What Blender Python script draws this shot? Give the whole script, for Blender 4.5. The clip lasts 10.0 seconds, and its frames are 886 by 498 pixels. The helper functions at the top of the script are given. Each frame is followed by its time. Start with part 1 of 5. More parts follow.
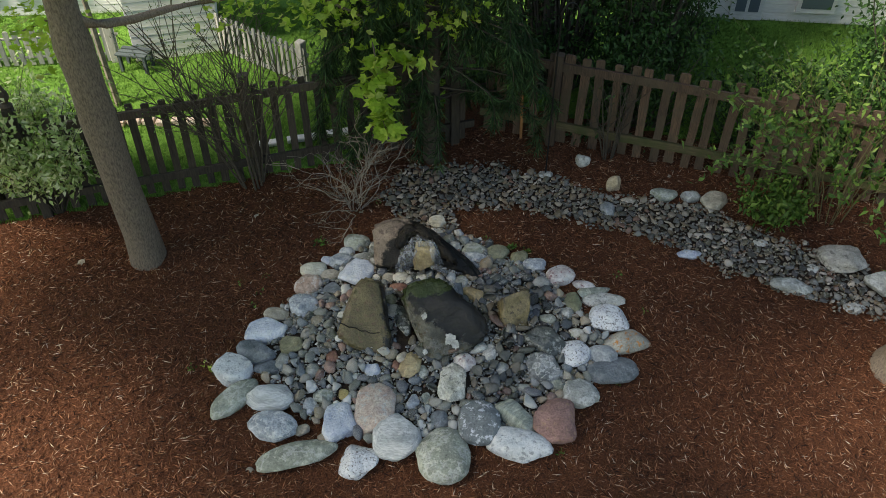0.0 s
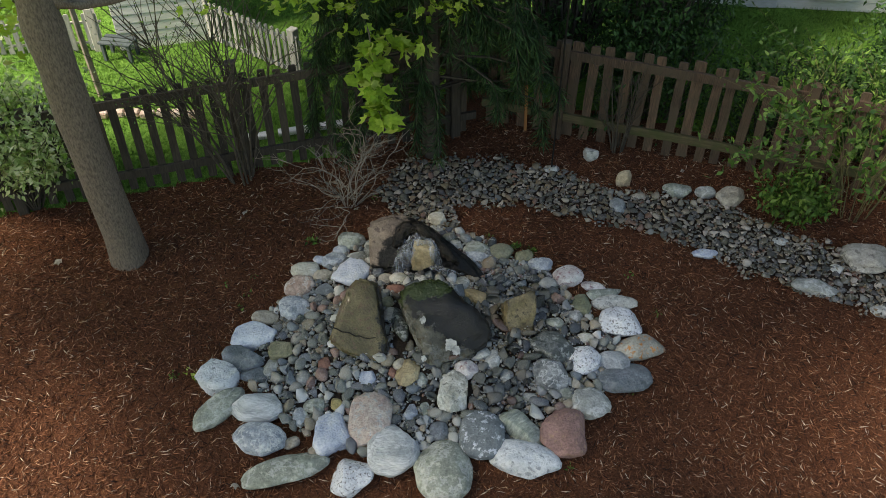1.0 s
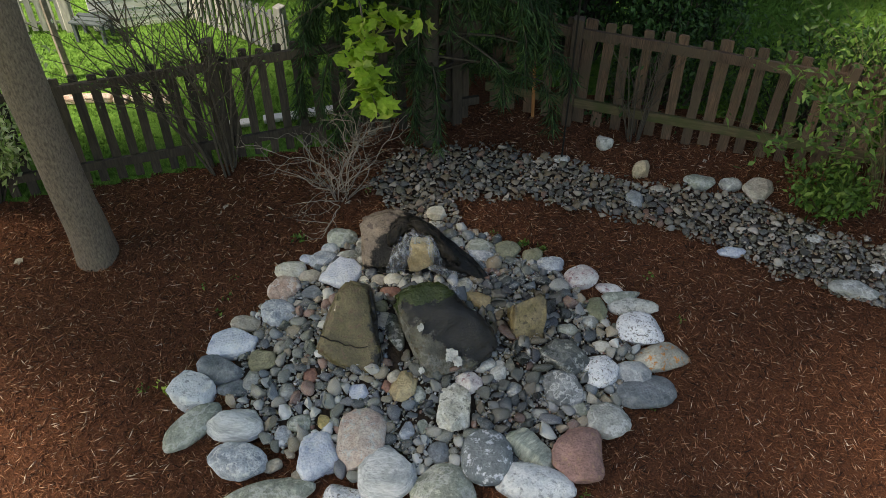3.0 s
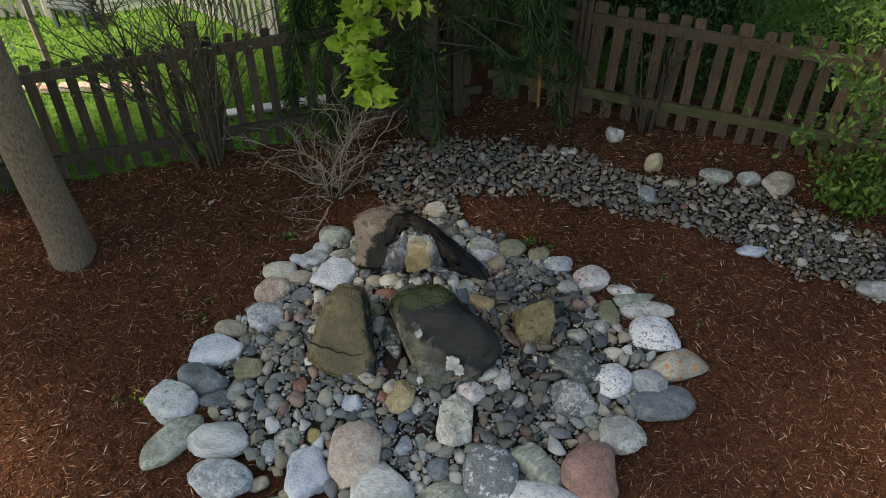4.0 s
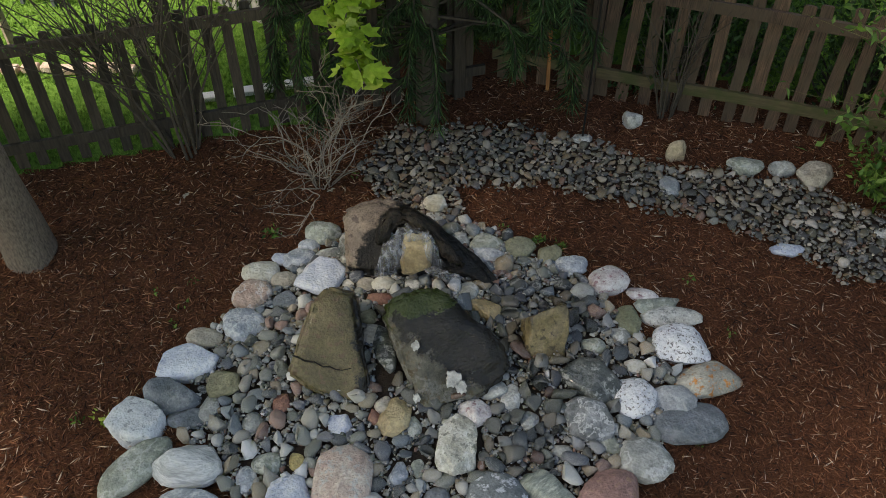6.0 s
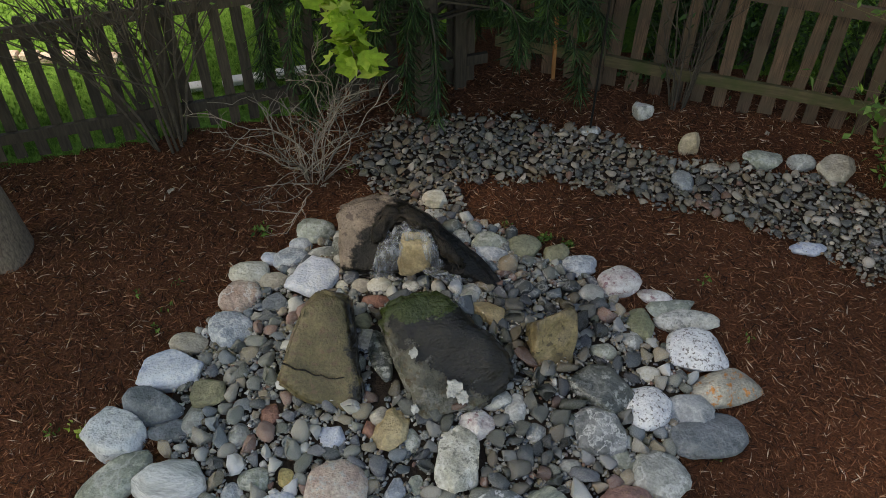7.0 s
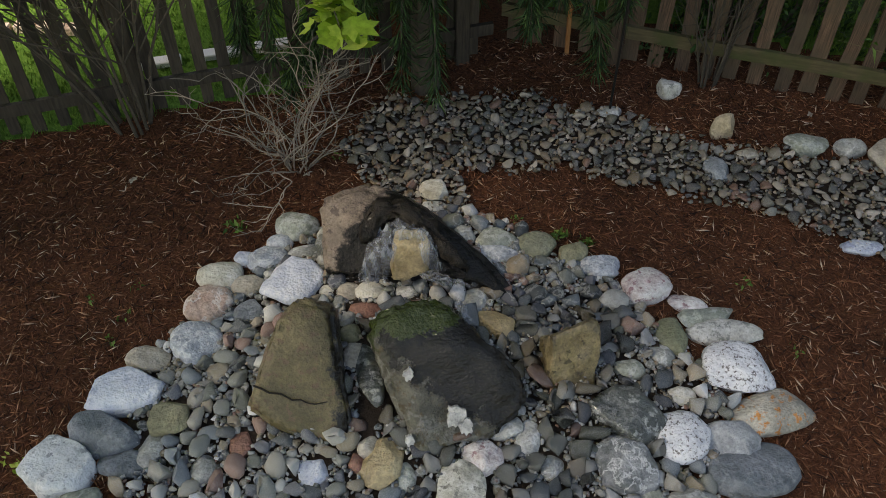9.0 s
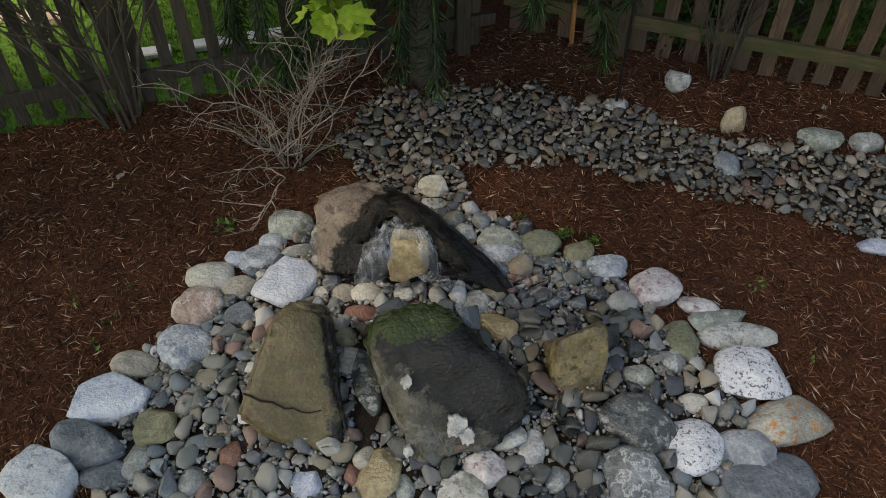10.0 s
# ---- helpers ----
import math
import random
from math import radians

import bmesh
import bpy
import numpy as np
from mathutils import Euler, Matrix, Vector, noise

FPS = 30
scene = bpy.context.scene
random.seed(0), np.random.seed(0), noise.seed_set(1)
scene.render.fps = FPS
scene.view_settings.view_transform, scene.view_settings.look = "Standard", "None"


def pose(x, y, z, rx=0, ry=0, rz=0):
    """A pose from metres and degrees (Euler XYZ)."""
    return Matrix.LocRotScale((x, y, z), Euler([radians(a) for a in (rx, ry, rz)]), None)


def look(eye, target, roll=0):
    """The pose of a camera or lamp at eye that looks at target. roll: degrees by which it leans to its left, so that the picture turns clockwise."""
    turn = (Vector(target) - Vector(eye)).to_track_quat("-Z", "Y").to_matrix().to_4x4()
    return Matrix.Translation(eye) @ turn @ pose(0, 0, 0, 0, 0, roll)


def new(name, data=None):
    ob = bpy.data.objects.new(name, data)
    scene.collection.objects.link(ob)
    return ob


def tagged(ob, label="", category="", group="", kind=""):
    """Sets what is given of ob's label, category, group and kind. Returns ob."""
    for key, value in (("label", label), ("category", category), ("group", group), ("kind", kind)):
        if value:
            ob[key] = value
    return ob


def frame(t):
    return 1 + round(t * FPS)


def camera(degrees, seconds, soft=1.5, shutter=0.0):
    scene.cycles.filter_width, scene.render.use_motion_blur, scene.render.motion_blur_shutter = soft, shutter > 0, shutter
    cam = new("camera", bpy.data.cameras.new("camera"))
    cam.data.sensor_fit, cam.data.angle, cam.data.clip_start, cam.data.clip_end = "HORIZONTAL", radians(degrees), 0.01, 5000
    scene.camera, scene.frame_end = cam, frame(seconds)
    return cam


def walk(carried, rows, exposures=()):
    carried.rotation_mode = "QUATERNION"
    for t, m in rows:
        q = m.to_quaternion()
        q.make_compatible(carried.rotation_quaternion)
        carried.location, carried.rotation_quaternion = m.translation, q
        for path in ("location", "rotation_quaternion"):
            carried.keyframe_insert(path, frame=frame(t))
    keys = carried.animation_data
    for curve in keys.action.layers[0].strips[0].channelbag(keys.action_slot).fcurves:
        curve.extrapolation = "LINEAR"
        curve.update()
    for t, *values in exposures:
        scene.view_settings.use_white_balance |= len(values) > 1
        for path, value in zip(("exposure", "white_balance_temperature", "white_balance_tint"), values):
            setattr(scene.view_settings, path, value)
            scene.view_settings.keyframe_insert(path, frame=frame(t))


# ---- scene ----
cam = camera(56, 10.0, soft=0.85)
PATH = [
    (0.0, look((0, -1.398, 5.716), (0, 1.569, 3.034))),
    (0.5, look((0, -1.288, 5.622), (0, 1.677, 2.937))),
    (1.0, look((0, -1.020, 5.387), (0, 1.941, 2.697))),
    (1.5, look((0, -0.909, 5.298), (0, 2.047, 2.603))),
    (2.0, look((0, -0.763, 5.199), (0, 2.183, 2.494))),
    (2.5, look((0, -0.593, 5.061), (0, 2.346, 2.349))),
    (3.0, look((0, -0.443, 4.939), (0, 2.490, 2.219))),
    (3.5, look((0, -0.294, 4.823), (0, 2.631, 2.095))),
    (4.0, look((0, -0.073, 4.656), (0, 2.838, 1.913))),
    (4.5, look((0, 0.047, 4.564), (0, 2.951, 1.813))),
    (5.0, look((0, 0.142, 4.492), (0, 3.039, 1.734))),
    (5.5, look((0, 0.296, 4.378), (0, 3.182, 1.608))),
    (6.0, look((0, 0.478, 4.240), (0, 3.350, 1.455))),
    (6.5, look((0, 0.628, 4.124), (0, 3.488, 1.327))),
    (7.0, look((0, 0.757, 4.031), (0, 3.603, 1.220))),
    (7.5, look((0, 0.917, 3.918), (0, 3.747, 1.091))),
    (8.0, look((0, 1.093, 3.784), (0, 3.905, 0.939))),
    (8.5, look((0, 1.205, 3.692), (0, 4.007, 0.837))),
    (9.0, look((0, 1.343, 3.596), (0, 4.125, 0.722))),
    (9.5, look((0, 1.438, 3.532), (0, 4.204, 0.642))),
    (10.0, look((0, 1.515, 3.480), (0, 4.268, 0.578))),
]
walk(cam, PATH, exposures=((0.0, 0.82, 7550, 9), (1.5, 0.92, 7750, 11), (5.0, 0.99, 8050, 13), (10.0, 1.08, 8400, 16)))

# ---- light: open sky, one sun from the side that the maple crown screens off ----
world = bpy.data.worlds.new("sky")
scene.world = world
world.use_nodes = True
wn = world.node_tree.nodes
sky = wn.new("ShaderNodeTexSky")
sky.sky_type = "NISHITA"
sky.sun_disc = False
SUN_TO = Vector((-0.62, -0.22, 0.75)).normalized()
sky.sun_elevation = math.asin(SUN_TO.z)
sky.sun_rotation = math.atan2(SUN_TO.x, SUN_TO.y)
world.node_tree.links.new(sky.outputs[0], wn["Background"].inputs[0])
wn["Background"].inputs[1].default_value = 0.12
sun = new("sun", bpy.data.lights.new("sun", "SUN"))
sun.data.energy, sun.data.angle, sun.data.color = 4.6, radians(9), (1.0, 0.96, 0.90)
sun.matrix_world = Matrix.Translation((-8, 4, 12)) @ SUN_TO.to_track_quat("Z", "Y").to_matrix().to_4x4()


# ---- helpers ----
rng = np.random.default_rng(7)


def ground(x, y):
    """Height of the soil: the bed rises gently to the back, with a low mound under the fountain."""
    yy = min(max(y, -4.0), 13.0)
    return 0.12 * (yy - 4.4) + 0.16 * math.exp(-(((x + 0.1) / 1.0) ** 2 + ((y - 4.0) / 0.8) ** 2))


def part(name, bm, mat, parent=None, label="", smooth=False):
    me = bpy.data.meshes.new(name)
    bm.to_mesh(me)
    bm.free()
    if smooth:
        for p in me.polygons:
            p.use_smooth = True
    for m in mat if isinstance(mat, (list, tuple)) else [mat]:
        me.materials.append(m)
    ob = new(name, me)
    if parent is not None:
        ob.parent = parent
    if label:
        tagged(ob, label)
    return ob


def empty(name, x=0, y=0, z=0, rz=0):
    ob = new(name)
    ob.empty_display_size = 0.2
    ob.matrix_world = pose(x, y, z, 0, 0, rz)
    return ob


def many(name, tv, tf, mats, offs, material, smooth=False):
    """One mesh of many copies of a small template, each with its own 3x3 matrix and place."""
    tv, tf = np.asarray(tv, float), np.asarray(tf, int)
    n, k, (f, c) = len(offs), len(tv), tf.shape
    v = np.einsum("nij,kj->nki", mats, tv) + offs[:, None, :]
    loops = (tf[None] + (np.arange(n) * k)[:, None, None]).reshape(-1)
    me = bpy.data.meshes.new(name)
    me.vertices.add(n * k)
    me.vertices.foreach_set("co", v.reshape(-1).astype(np.float32))
    me.loops.add(len(loops))
    me.loops.foreach_set("vertex_index", loops.astype(np.int32))
    me.polygons.add(n * f)
    me.polygons.foreach_set("loop_start", (np.arange(n * f) * c).astype(np.int32))
    if smooth:
        me.polygons.foreach_set("use_smooth", np.ones(n * f, bool))
    me.update(calc_edges=True)
    me.materials.append(material)
    return new(name, me)


def turns(n, tilt=1.0, r=rng):
    """n random rotations; tilt 1 is any way up, small keeps them lying flat."""
    a, b, c = r.uniform(0, 2 * np.pi, n), r.normal(0, tilt, n), r.normal(0, tilt, n)
    ca, sa, cb, sb, cc, sc = np.cos(a), np.sin(a), np.cos(b), np.sin(b), np.cos(c), np.sin(c)
    z, o = np.zeros(n), np.ones(n)
    rz = np.stack([ca, -sa, z, sa, ca, z, z, z, o], 1).reshape(n, 3, 3)
    rx = np.stack([o, z, z, z, cb, -sb, z, sb, cb], 1).reshape(n, 3, 3)
    ry = np.stack([cc, z, sc, z, o, z, -sc, z, cc], 1).reshape(n, 3, 3)
    return rz @ rx @ ry


SLIVER = ([(-0.5, 0, 0), (0.5, 0.02, 0.02), (0.05, 0.075, 0.0), (-0.05, 0.0, 0.06)], [(0, 2, 1), (0, 1, 3), (1, 2, 3), (2, 0, 3)])
BLADE = ([(-0.06, 0, 0), (0.06, 0, 0), (0, 0.06, 0), (0.1, 0.05, 1)], [(0, 2, 1), (0, 1, 3), (1, 2, 3), (2, 0, 3)])
LEAF = ([(0, 0, 0), (0.22, 0.35, 0.05), (0, 0.4, -0.04), (-0.22, 0.35, 0.05), (0, 1, -0.1)], [(0, 1, 2), (0, 2, 3), (1, 4, 2), (2, 4, 3)])
MAPLE = ([(0, 0.34, 0.04), (0, 0, 0), (0.18, 0.12, 0.0), (0.40, 0.20, -0.13), (0.34, 0.42, -0.02), (0.50, 0.74, -0.20), (0.24, 0.74, -0.04),
          (0, 1.14, -0.22), (-0.24, 0.74, -0.04), (-0.50, 0.74, -0.20), (-0.34, 0.42, -0.02), (-0.40, 0.20, -0.13), (-0.18, 0.12, 0.0)],
         [(0, i, i + 1) for i in range(1, 12)] + [(0, 12, 1)])


def tube(bm, pts, r0, r1, sides=7):
    """A tapered limb along points."""
    pts = [Vector(p) for p in pts]
    rings = []
    for i, p in enumerate(pts):
        d = (pts[min(i + 1, len(pts) - 1)] - pts[max(i - 1, 0)]).normalized()
        u = d.orthogonal().normalized()
        w = d.cross(u)
        r = r0 + (r1 - r0) * i / (len(pts) - 1)
        rings.append([bm.verts.new(p + (u * math.cos(a) + w * math.sin(a)) * r) for a in [2 * math.pi * k / sides for k in range(sides)]])
    for a, b in zip(rings, rings[1:]):
        for k in range(sides):
            bm.faces.new((a[k], a[(k + 1) % sides], b[(k + 1) % sides], b[k]))
    bm.faces.new(list(reversed(rings[0])))
    bm.faces.new(rings[-1])


def wander(a, b, n, amount, seed, sag=0.0):
    """Points from a to b, wavering."""
    a, b = Vector(a), Vector(b)
    out = []
    for i in range(n + 1):
        t = i / n
        p = a.lerp(b, t)
        q = noise.noise_vector(p * 2.3 + Vector((seed * 7.1, seed * 3.3, 0)))
        out.append(p + q * amount * math.sin(math.pi * min(t * 1.0, 1)) + Vector((0, 0, -sag * t * t)))
    return out


def box_bm(sx, sy, sz, bevel=0.0, z0=0.0):
    bm = bmesh.new()
    bmesh.ops.create_cube(bm, size=1)
    bmesh.ops.scale(bm, vec=(sx, sy, sz), verts=bm.verts)
    bmesh.ops.translate(bm, vec=(0, 0, z0 + sz / 2), verts=bm.verts)
    if bevel:
        bmesh.ops.bevel(bm, geom=bm.edges[:], offset=bevel, segments=1, affect="EDGES")
    return bm


# ---- materials ----
def nodes_of(name):
    m = bpy.data.materials.new(name)
    m.use_nodes = True
    t = m.node_tree
    return m, t, t.nodes["Principled BSDF"]


def add(t, kind, operation=None, **values):
    n = t.nodes.new(kind)
    if operation:
        n.operation = operation
    for k, v in values.items():
        n.inputs[k].default_value = v
    return n


def ramp(t, src, stops, constant=False):
    n = t.nodes.new("ShaderNodeValToRGB")
    e = n.color_ramp.elements
    while len(e) < len(stops):
        e.new(0.5)
    for el, (p, c) in zip(e, stops):
        el.position, el.color = p, (*c, 1)
    if constant:
        n.color_ramp.interpolation = "CONSTANT"
    t.links.new(src, n.inputs[0])
    return n.outputs[0]


def mix(t, fac, a, b, mode="MIX"):
    n = t.nodes.new("ShaderNodeMix")
    n.data_type, n.blend_type = "RGBA", mode
    for sock, v in ((n.inputs[0], fac), (n.inputs[6], a), (n.inputs[7], b)):
        if isinstance(v, bpy.types.NodeSocket):
            t.links.new(v, sock)
        elif isinstance(v, (int, float)):
            sock.default_value = v
        else:
            sock.default_value = (*v, 1)
    return n.outputs[2]


def noise_node(t, vec, scale, detail=4.0, rough=0.55):
    n = add(t, "ShaderNodeTexNoise", Scale=scale, Detail=detail, Roughness=rough)
    if vec is not None:
        t.links.new(vec, n.inputs["Vector"])
    return n.outputs[0]


def coords(t, rand=True, stretch=(1, 1, 1)):
    tc = t.nodes.new("ShaderNodeTexCoord")
    mp = t.nodes.new("ShaderNodeMapping")
    t.links.new(tc.outputs["Object"], mp.inputs[0])
    mp.inputs["Scale"].default_value = stretch
    if rand:
        oi = t.nodes.new("ShaderNodeObjectInfo")
        mu = add(t, "ShaderNodeMath", operation="MULTIPLY")
        mu.inputs[1].default_value = 37.0
        t.links.new(oi.outputs["Random"], mu.inputs[0])
        t.links.new(mu.outputs[0], mp.inputs["Location"])
    return mp.outputs[0]


def bump(t, bsdf, height, strength, dist=0.02):
    b = add(t, "ShaderNodeBump", Strength=strength, Distance=dist)
    t.links.new(height, b.inputs["Height"])
    t.links.new(b.outputs[0], bsdf.inputs["Normal"])


def rock(name, a, b, speck=None, amount=0.5, veins=0.0, moss_dir=None, moss_at=(0.3, 0.5), rough=0.8, scale=5.0, stretch=(1, 1, 1), coat=0.0, fine=60.0, mossy=None, stain=None, spec=0.5, relief=0.7, wet_rough=0.22):
    """Stone: two tones in soft patches, fine grain, optional specks or patches of a third colour."""
    m, t, p = nodes_of(name)
    v = coords(t, stretch=stretch)
    n1 = noise_node(t, v, scale, 6)
    col = ramp(t, n1, [(0.35, a), (0.65, b)])
    n2 = noise_node(t, v, fine, 3)
    col = mix(t, 0.55, col, ramp(t, n2, [(0.3, (0.35, 0.35, 0.35)), (0.7, (0.75, 0.75, 0.75))]), "OVERLAY")
    if speck:
        sp = noise_node(t, v, fine * amount if amount > 1 else 18.0, 4, 0.65)
        fac = ramp(t, sp, [(0.55, (0, 0, 0)), (0.62, (1, 1, 1))])
        col = mix(t, fac, col, speck)
    mid = noise_node(t, v, scale * 3.4, 7, 0.68)
    col = mix(t, 0.5, col, ramp(t, mid, [(0.34, (0.24, 0.24, 0.25)), (0.66, (0.76, 0.75, 0.73))]), "OVERLAY")
    if veins:
        wv = noise_node(t, v, scale * 0.9, 8, 0.6)
        line = ramp(t, wv, [(0.470, (0, 0, 0)), (0.497, (1, 1, 1)), (0.503, (1, 1, 1)), (0.530, (0, 0, 0))])
        col = mix(t, line, col, mix(t, veins, col, (0.80, 0.80, 0.78)))
    wet = None
    if stain:
        # a wet black stain that runs over one side of the rock
        tc = t.nodes.new("ShaderNodeTexCoord")
        dt = add(t, "ShaderNodeVectorMath", operation="DOT_PRODUCT")
        dt.inputs[1].default_value = stain[:3]
        t.links.new(tc.outputs["Object"], dt.inputs[0])
        sm = add(t, "ShaderNodeMath", operation="ADD")
        t.links.new(dt.outputs["Value"], sm.inputs[0])
        t.links.new(noise_node(t, v, 6.0, 6, 0.7), sm.inputs[1])
        wet = ramp(t, sm.outputs[0], [(stain[3], (0, 0, 0)), (stain[3] + 0.10, (1, 1, 1))])
        col = mix(t, wet, col, (0.009, 0.008, 0.006))
    if mossy:
        # moss on the side that moss_dir names
        tm = t.nodes.new("ShaderNodeTexCoord")
        dm = add(t, "ShaderNodeVectorMath", operation="DOT_PRODUCT")
        dm.inputs[1].default_value = moss_dir
        t.links.new(tm.outputs["Object"], dm.inputs[0])
        ad = add(t, "ShaderNodeMath", operation="ADD")
        t.links.new(dm.outputs["Value"], ad.inputs[0])
        t.links.new(noise_node(t, v, 9.0, 7, 0.7), ad.inputs[1])
        col = mix(t, ramp(t, ad.outputs[0], [(moss_at[0], (0, 0, 0)), (moss_at[1], (1, 1, 1))]), col, mossy)
    t.links.new(col, p.inputs["Base Color"])
    rr = ramp(t, n1, [(0.3, (rough * 0.8,) * 3), (0.7, (min(rough * 1.15, 1),) * 3)])
    if wet is not None:
        rr = mix(t, wet, rr, (wet_rough,) * 3)
    t.links.new(rr, p.inputs["Roughness"])
    p.inputs["Coat Weight"].default_value = coat
    p.inputs["Specular IOR Level"].default_value = spec
    p.inputs["Coat Roughness"].default_value = 0.12
    hs = add(t, "ShaderNodeMath", operation="ADD")
    t.links.new(noise_node(t, v, 22.0, 6, 0.6), hs.inputs[0])
    t.links.new(n2, hs.inputs[1])
    bump(t, p, hs.outputs[0], relief, 0.016)
    return m


STONE = {
    "pale": rock("stone_pale", (0.463, 0.463, 0.420), (0.625, 0.614, 0.575), (0.276, 0.287, 0.265), 0.5),
    "white": rock("stone_white", (0.504, 0.534, 0.554), (0.726, 0.746, 0.746), (0.331, 0.353, 0.365), 1.0, scale=4, veins=0.5),
    "speckled": rock("stone_speckled", (0.564, 0.584, 0.625), (0.786, 0.797, 0.806), (0.176, 0.166, 0.166), 1.1, scale=7, fine=45),
    "banded": rock("stone_banded", (0.376, 0.397, 0.397), (0.625, 0.635, 0.625), None, scale=7, stretch=(0.35, 0.8, 2.6), veins=0.6),
    "sage": rock("stone_sage", (0.221, 0.242, 0.199), (0.376, 0.397, 0.331), (0.463, 0.475, 0.397), 0.5, scale=4, veins=0.35),
    "moss": rock("stone_moss", (0.155, 0.166, 0.100), (0.265, 0.265, 0.187), None),
    "bluegrey": rock("stone_bluegrey", (0.242, 0.276, 0.320), (0.484, 0.514, 0.545), (0.605, 0.625, 0.635), 0.4, scale=6, veins=0.5),
    "bluewhite": rock("stone_bluewhite", (0.397, 0.442, 0.552), (0.706, 0.736, 0.786), None, scale=5, rough=0.7, veins=0.5),
    "pink": rock("stone_pink_granite", (0.508, 0.376, 0.310), (0.584, 0.504, 0.433), (0.554, 0.534, 0.504), 0.7, scale=6),
    "pinkwhite": rock("stone_pinkwhite", (0.508, 0.420, 0.408), (0.665, 0.635, 0.605), (0.310, 0.187, 0.199), 0.4, scale=8, veins=0.4),
    "pinkbrown": rock("stone_pinkbrown", (0.376, 0.242, 0.187), (0.524, 0.424, 0.353), None, scale=7, veins=0.5),
    "lichen": rock("stone_lichen", (0.144, 0.166, 0.176), (0.242, 0.265, 0.265), (0.625, 0.646, 0.685), 0.12, scale=4),
    "stripe": rock("stone_striped", (0.187, 0.221, 0.187), (0.508, 0.530, 0.442), None, scale=8, stretch=(2.4, 0.7, 0.7)),
    "red": rock("stone_red", (0.276, 0.155, 0.132), (0.376, 0.221, 0.187), (0.397, 0.242, 0.166), 0.3, scale=4),
    "redbrown": rock("stone_redbrown", (0.199, 0.089, 0.066), (0.353, 0.187, 0.132), None, rough=0.55),
    "grey": rock("stone_grey", (0.242, 0.254, 0.232), (0.463, 0.463, 0.431), None, veins=0.5),
    "greylight": rock("stone_greylight", (0.287, 0.276, 0.242), (0.486, 0.463, 0.420), (0.221, 0.210, 0.187), 0.5),
    "slate": rock("stone_slate", (0.100, 0.121, 0.132), (0.199, 0.221, 0.242), None, rough=0.65, veins=0.12),
    "slatelight": rock("stone_slatelight", (0.199, 0.221, 0.232), (0.376, 0.397, 0.408), None, rough=0.65, veins=0.15),
    "orange": rock("stone_orange", (0.287, 0.276, 0.232), (0.463, 0.442, 0.376), (0.508, 0.221, 0.066), 0.35, scale=3),
    "olive": rock("stone_olive", (0.199, 0.187, 0.110), (0.331, 0.310, 0.199), None),
    "cream": rock("stone_cream", (0.530, 0.497, 0.397), (0.646, 0.614, 0.524), None),
    "tan": rock("stone_tan", (0.331, 0.287, 0.221), (0.508, 0.463, 0.386), None),
    "tanyellow": rock("stone_tanyellow", (0.287, 0.210, 0.100), (0.486, 0.386, 0.221), None, rough=0.5, coat=0.3),
    "yellow": rock("stone_yellow", (0.497, 0.386, 0.155), (0.584, 0.484, 0.252), None),
    "buff": rock("stone_buff", (0.376, 0.287, 0.176), (0.530, 0.442, 0.310), None),
    "rough": rock("stone_rough", (0.376, 0.365, 0.298), (0.665, 0.655, 0.584), (0.221, 0.221, 0.187), 0.6, scale=10),
    "darkrough": rock("stone_darkrough", (0.110, 0.121, 0.121), (0.331, 0.342, 0.342), None, scale=10, rough=0.5, veins=0.6),
    "wet": rock("stone_wet", (0.038, 0.044, 0.038), (0.110, 0.121, 0.110), (0.287, 0.298, 0.276), 0.35, rough=0.3, coat=0.5, veins=0.12),
}
M_SLAB = rock("slab_olive", (0.075, 0.062, 0.024), (0.165, 0.132, 0.062), (0.13, 0.085, 0.045), 0.3, rough=0.5, scale=3, coat=0.2, stain=(2.4, 0.35, 0.0, 0.92), wet_rough=0.3)
M_BIG = rock("wet_boulder", (0.05, 0.05, 0.038), (0.125, 0.12, 0.092), (0.085, 0.065, 0.035), 0.25, rough=0.55, scale=4, coat=0.06, mossy=(0.034, 0.048, 0.010), moss_dir=(-0.5, 1.8, 0.0), moss_at=(0.98, 1.24), stain=(1.15, 1.5, 0.0, 0.30), veins=0.12, relief=0.9, wet_rough=0.2)
M_BACK = rock("back_slab", (0.15, 0.115, 0.09), (0.25, 0.20, 0.155), (0.11, 0.085, 0.07), 0.4, rough=0.7, scale=4, stain=(2.1, -1.5, 0.0, 0.40), spec=0.3, wet_rough=0.4)
M_ARCH = rock("wet_black_rock", (0.007, 0.006, 0.004), (0.034, 0.026, 0.018), None, rough=0.6, scale=14, coat=0.12, spec=0.25, fine=120, relief=1.0)
M_BLOCK = rock("brown_block", (0.085, 0.066, 0.030), (0.25, 0.195, 0.10), (0.06, 0.045, 0.025), 0.3, rough=0.4, scale=6, coat=0.3, stain=(-3.2, 0.6, 1.0, 1.02), wet_rough=0.2)
M_LICHEN = rock("lichen_patch", (0.34, 0.34, 0.32), (0.58, 0.58, 0.55), None, rough=0.95)

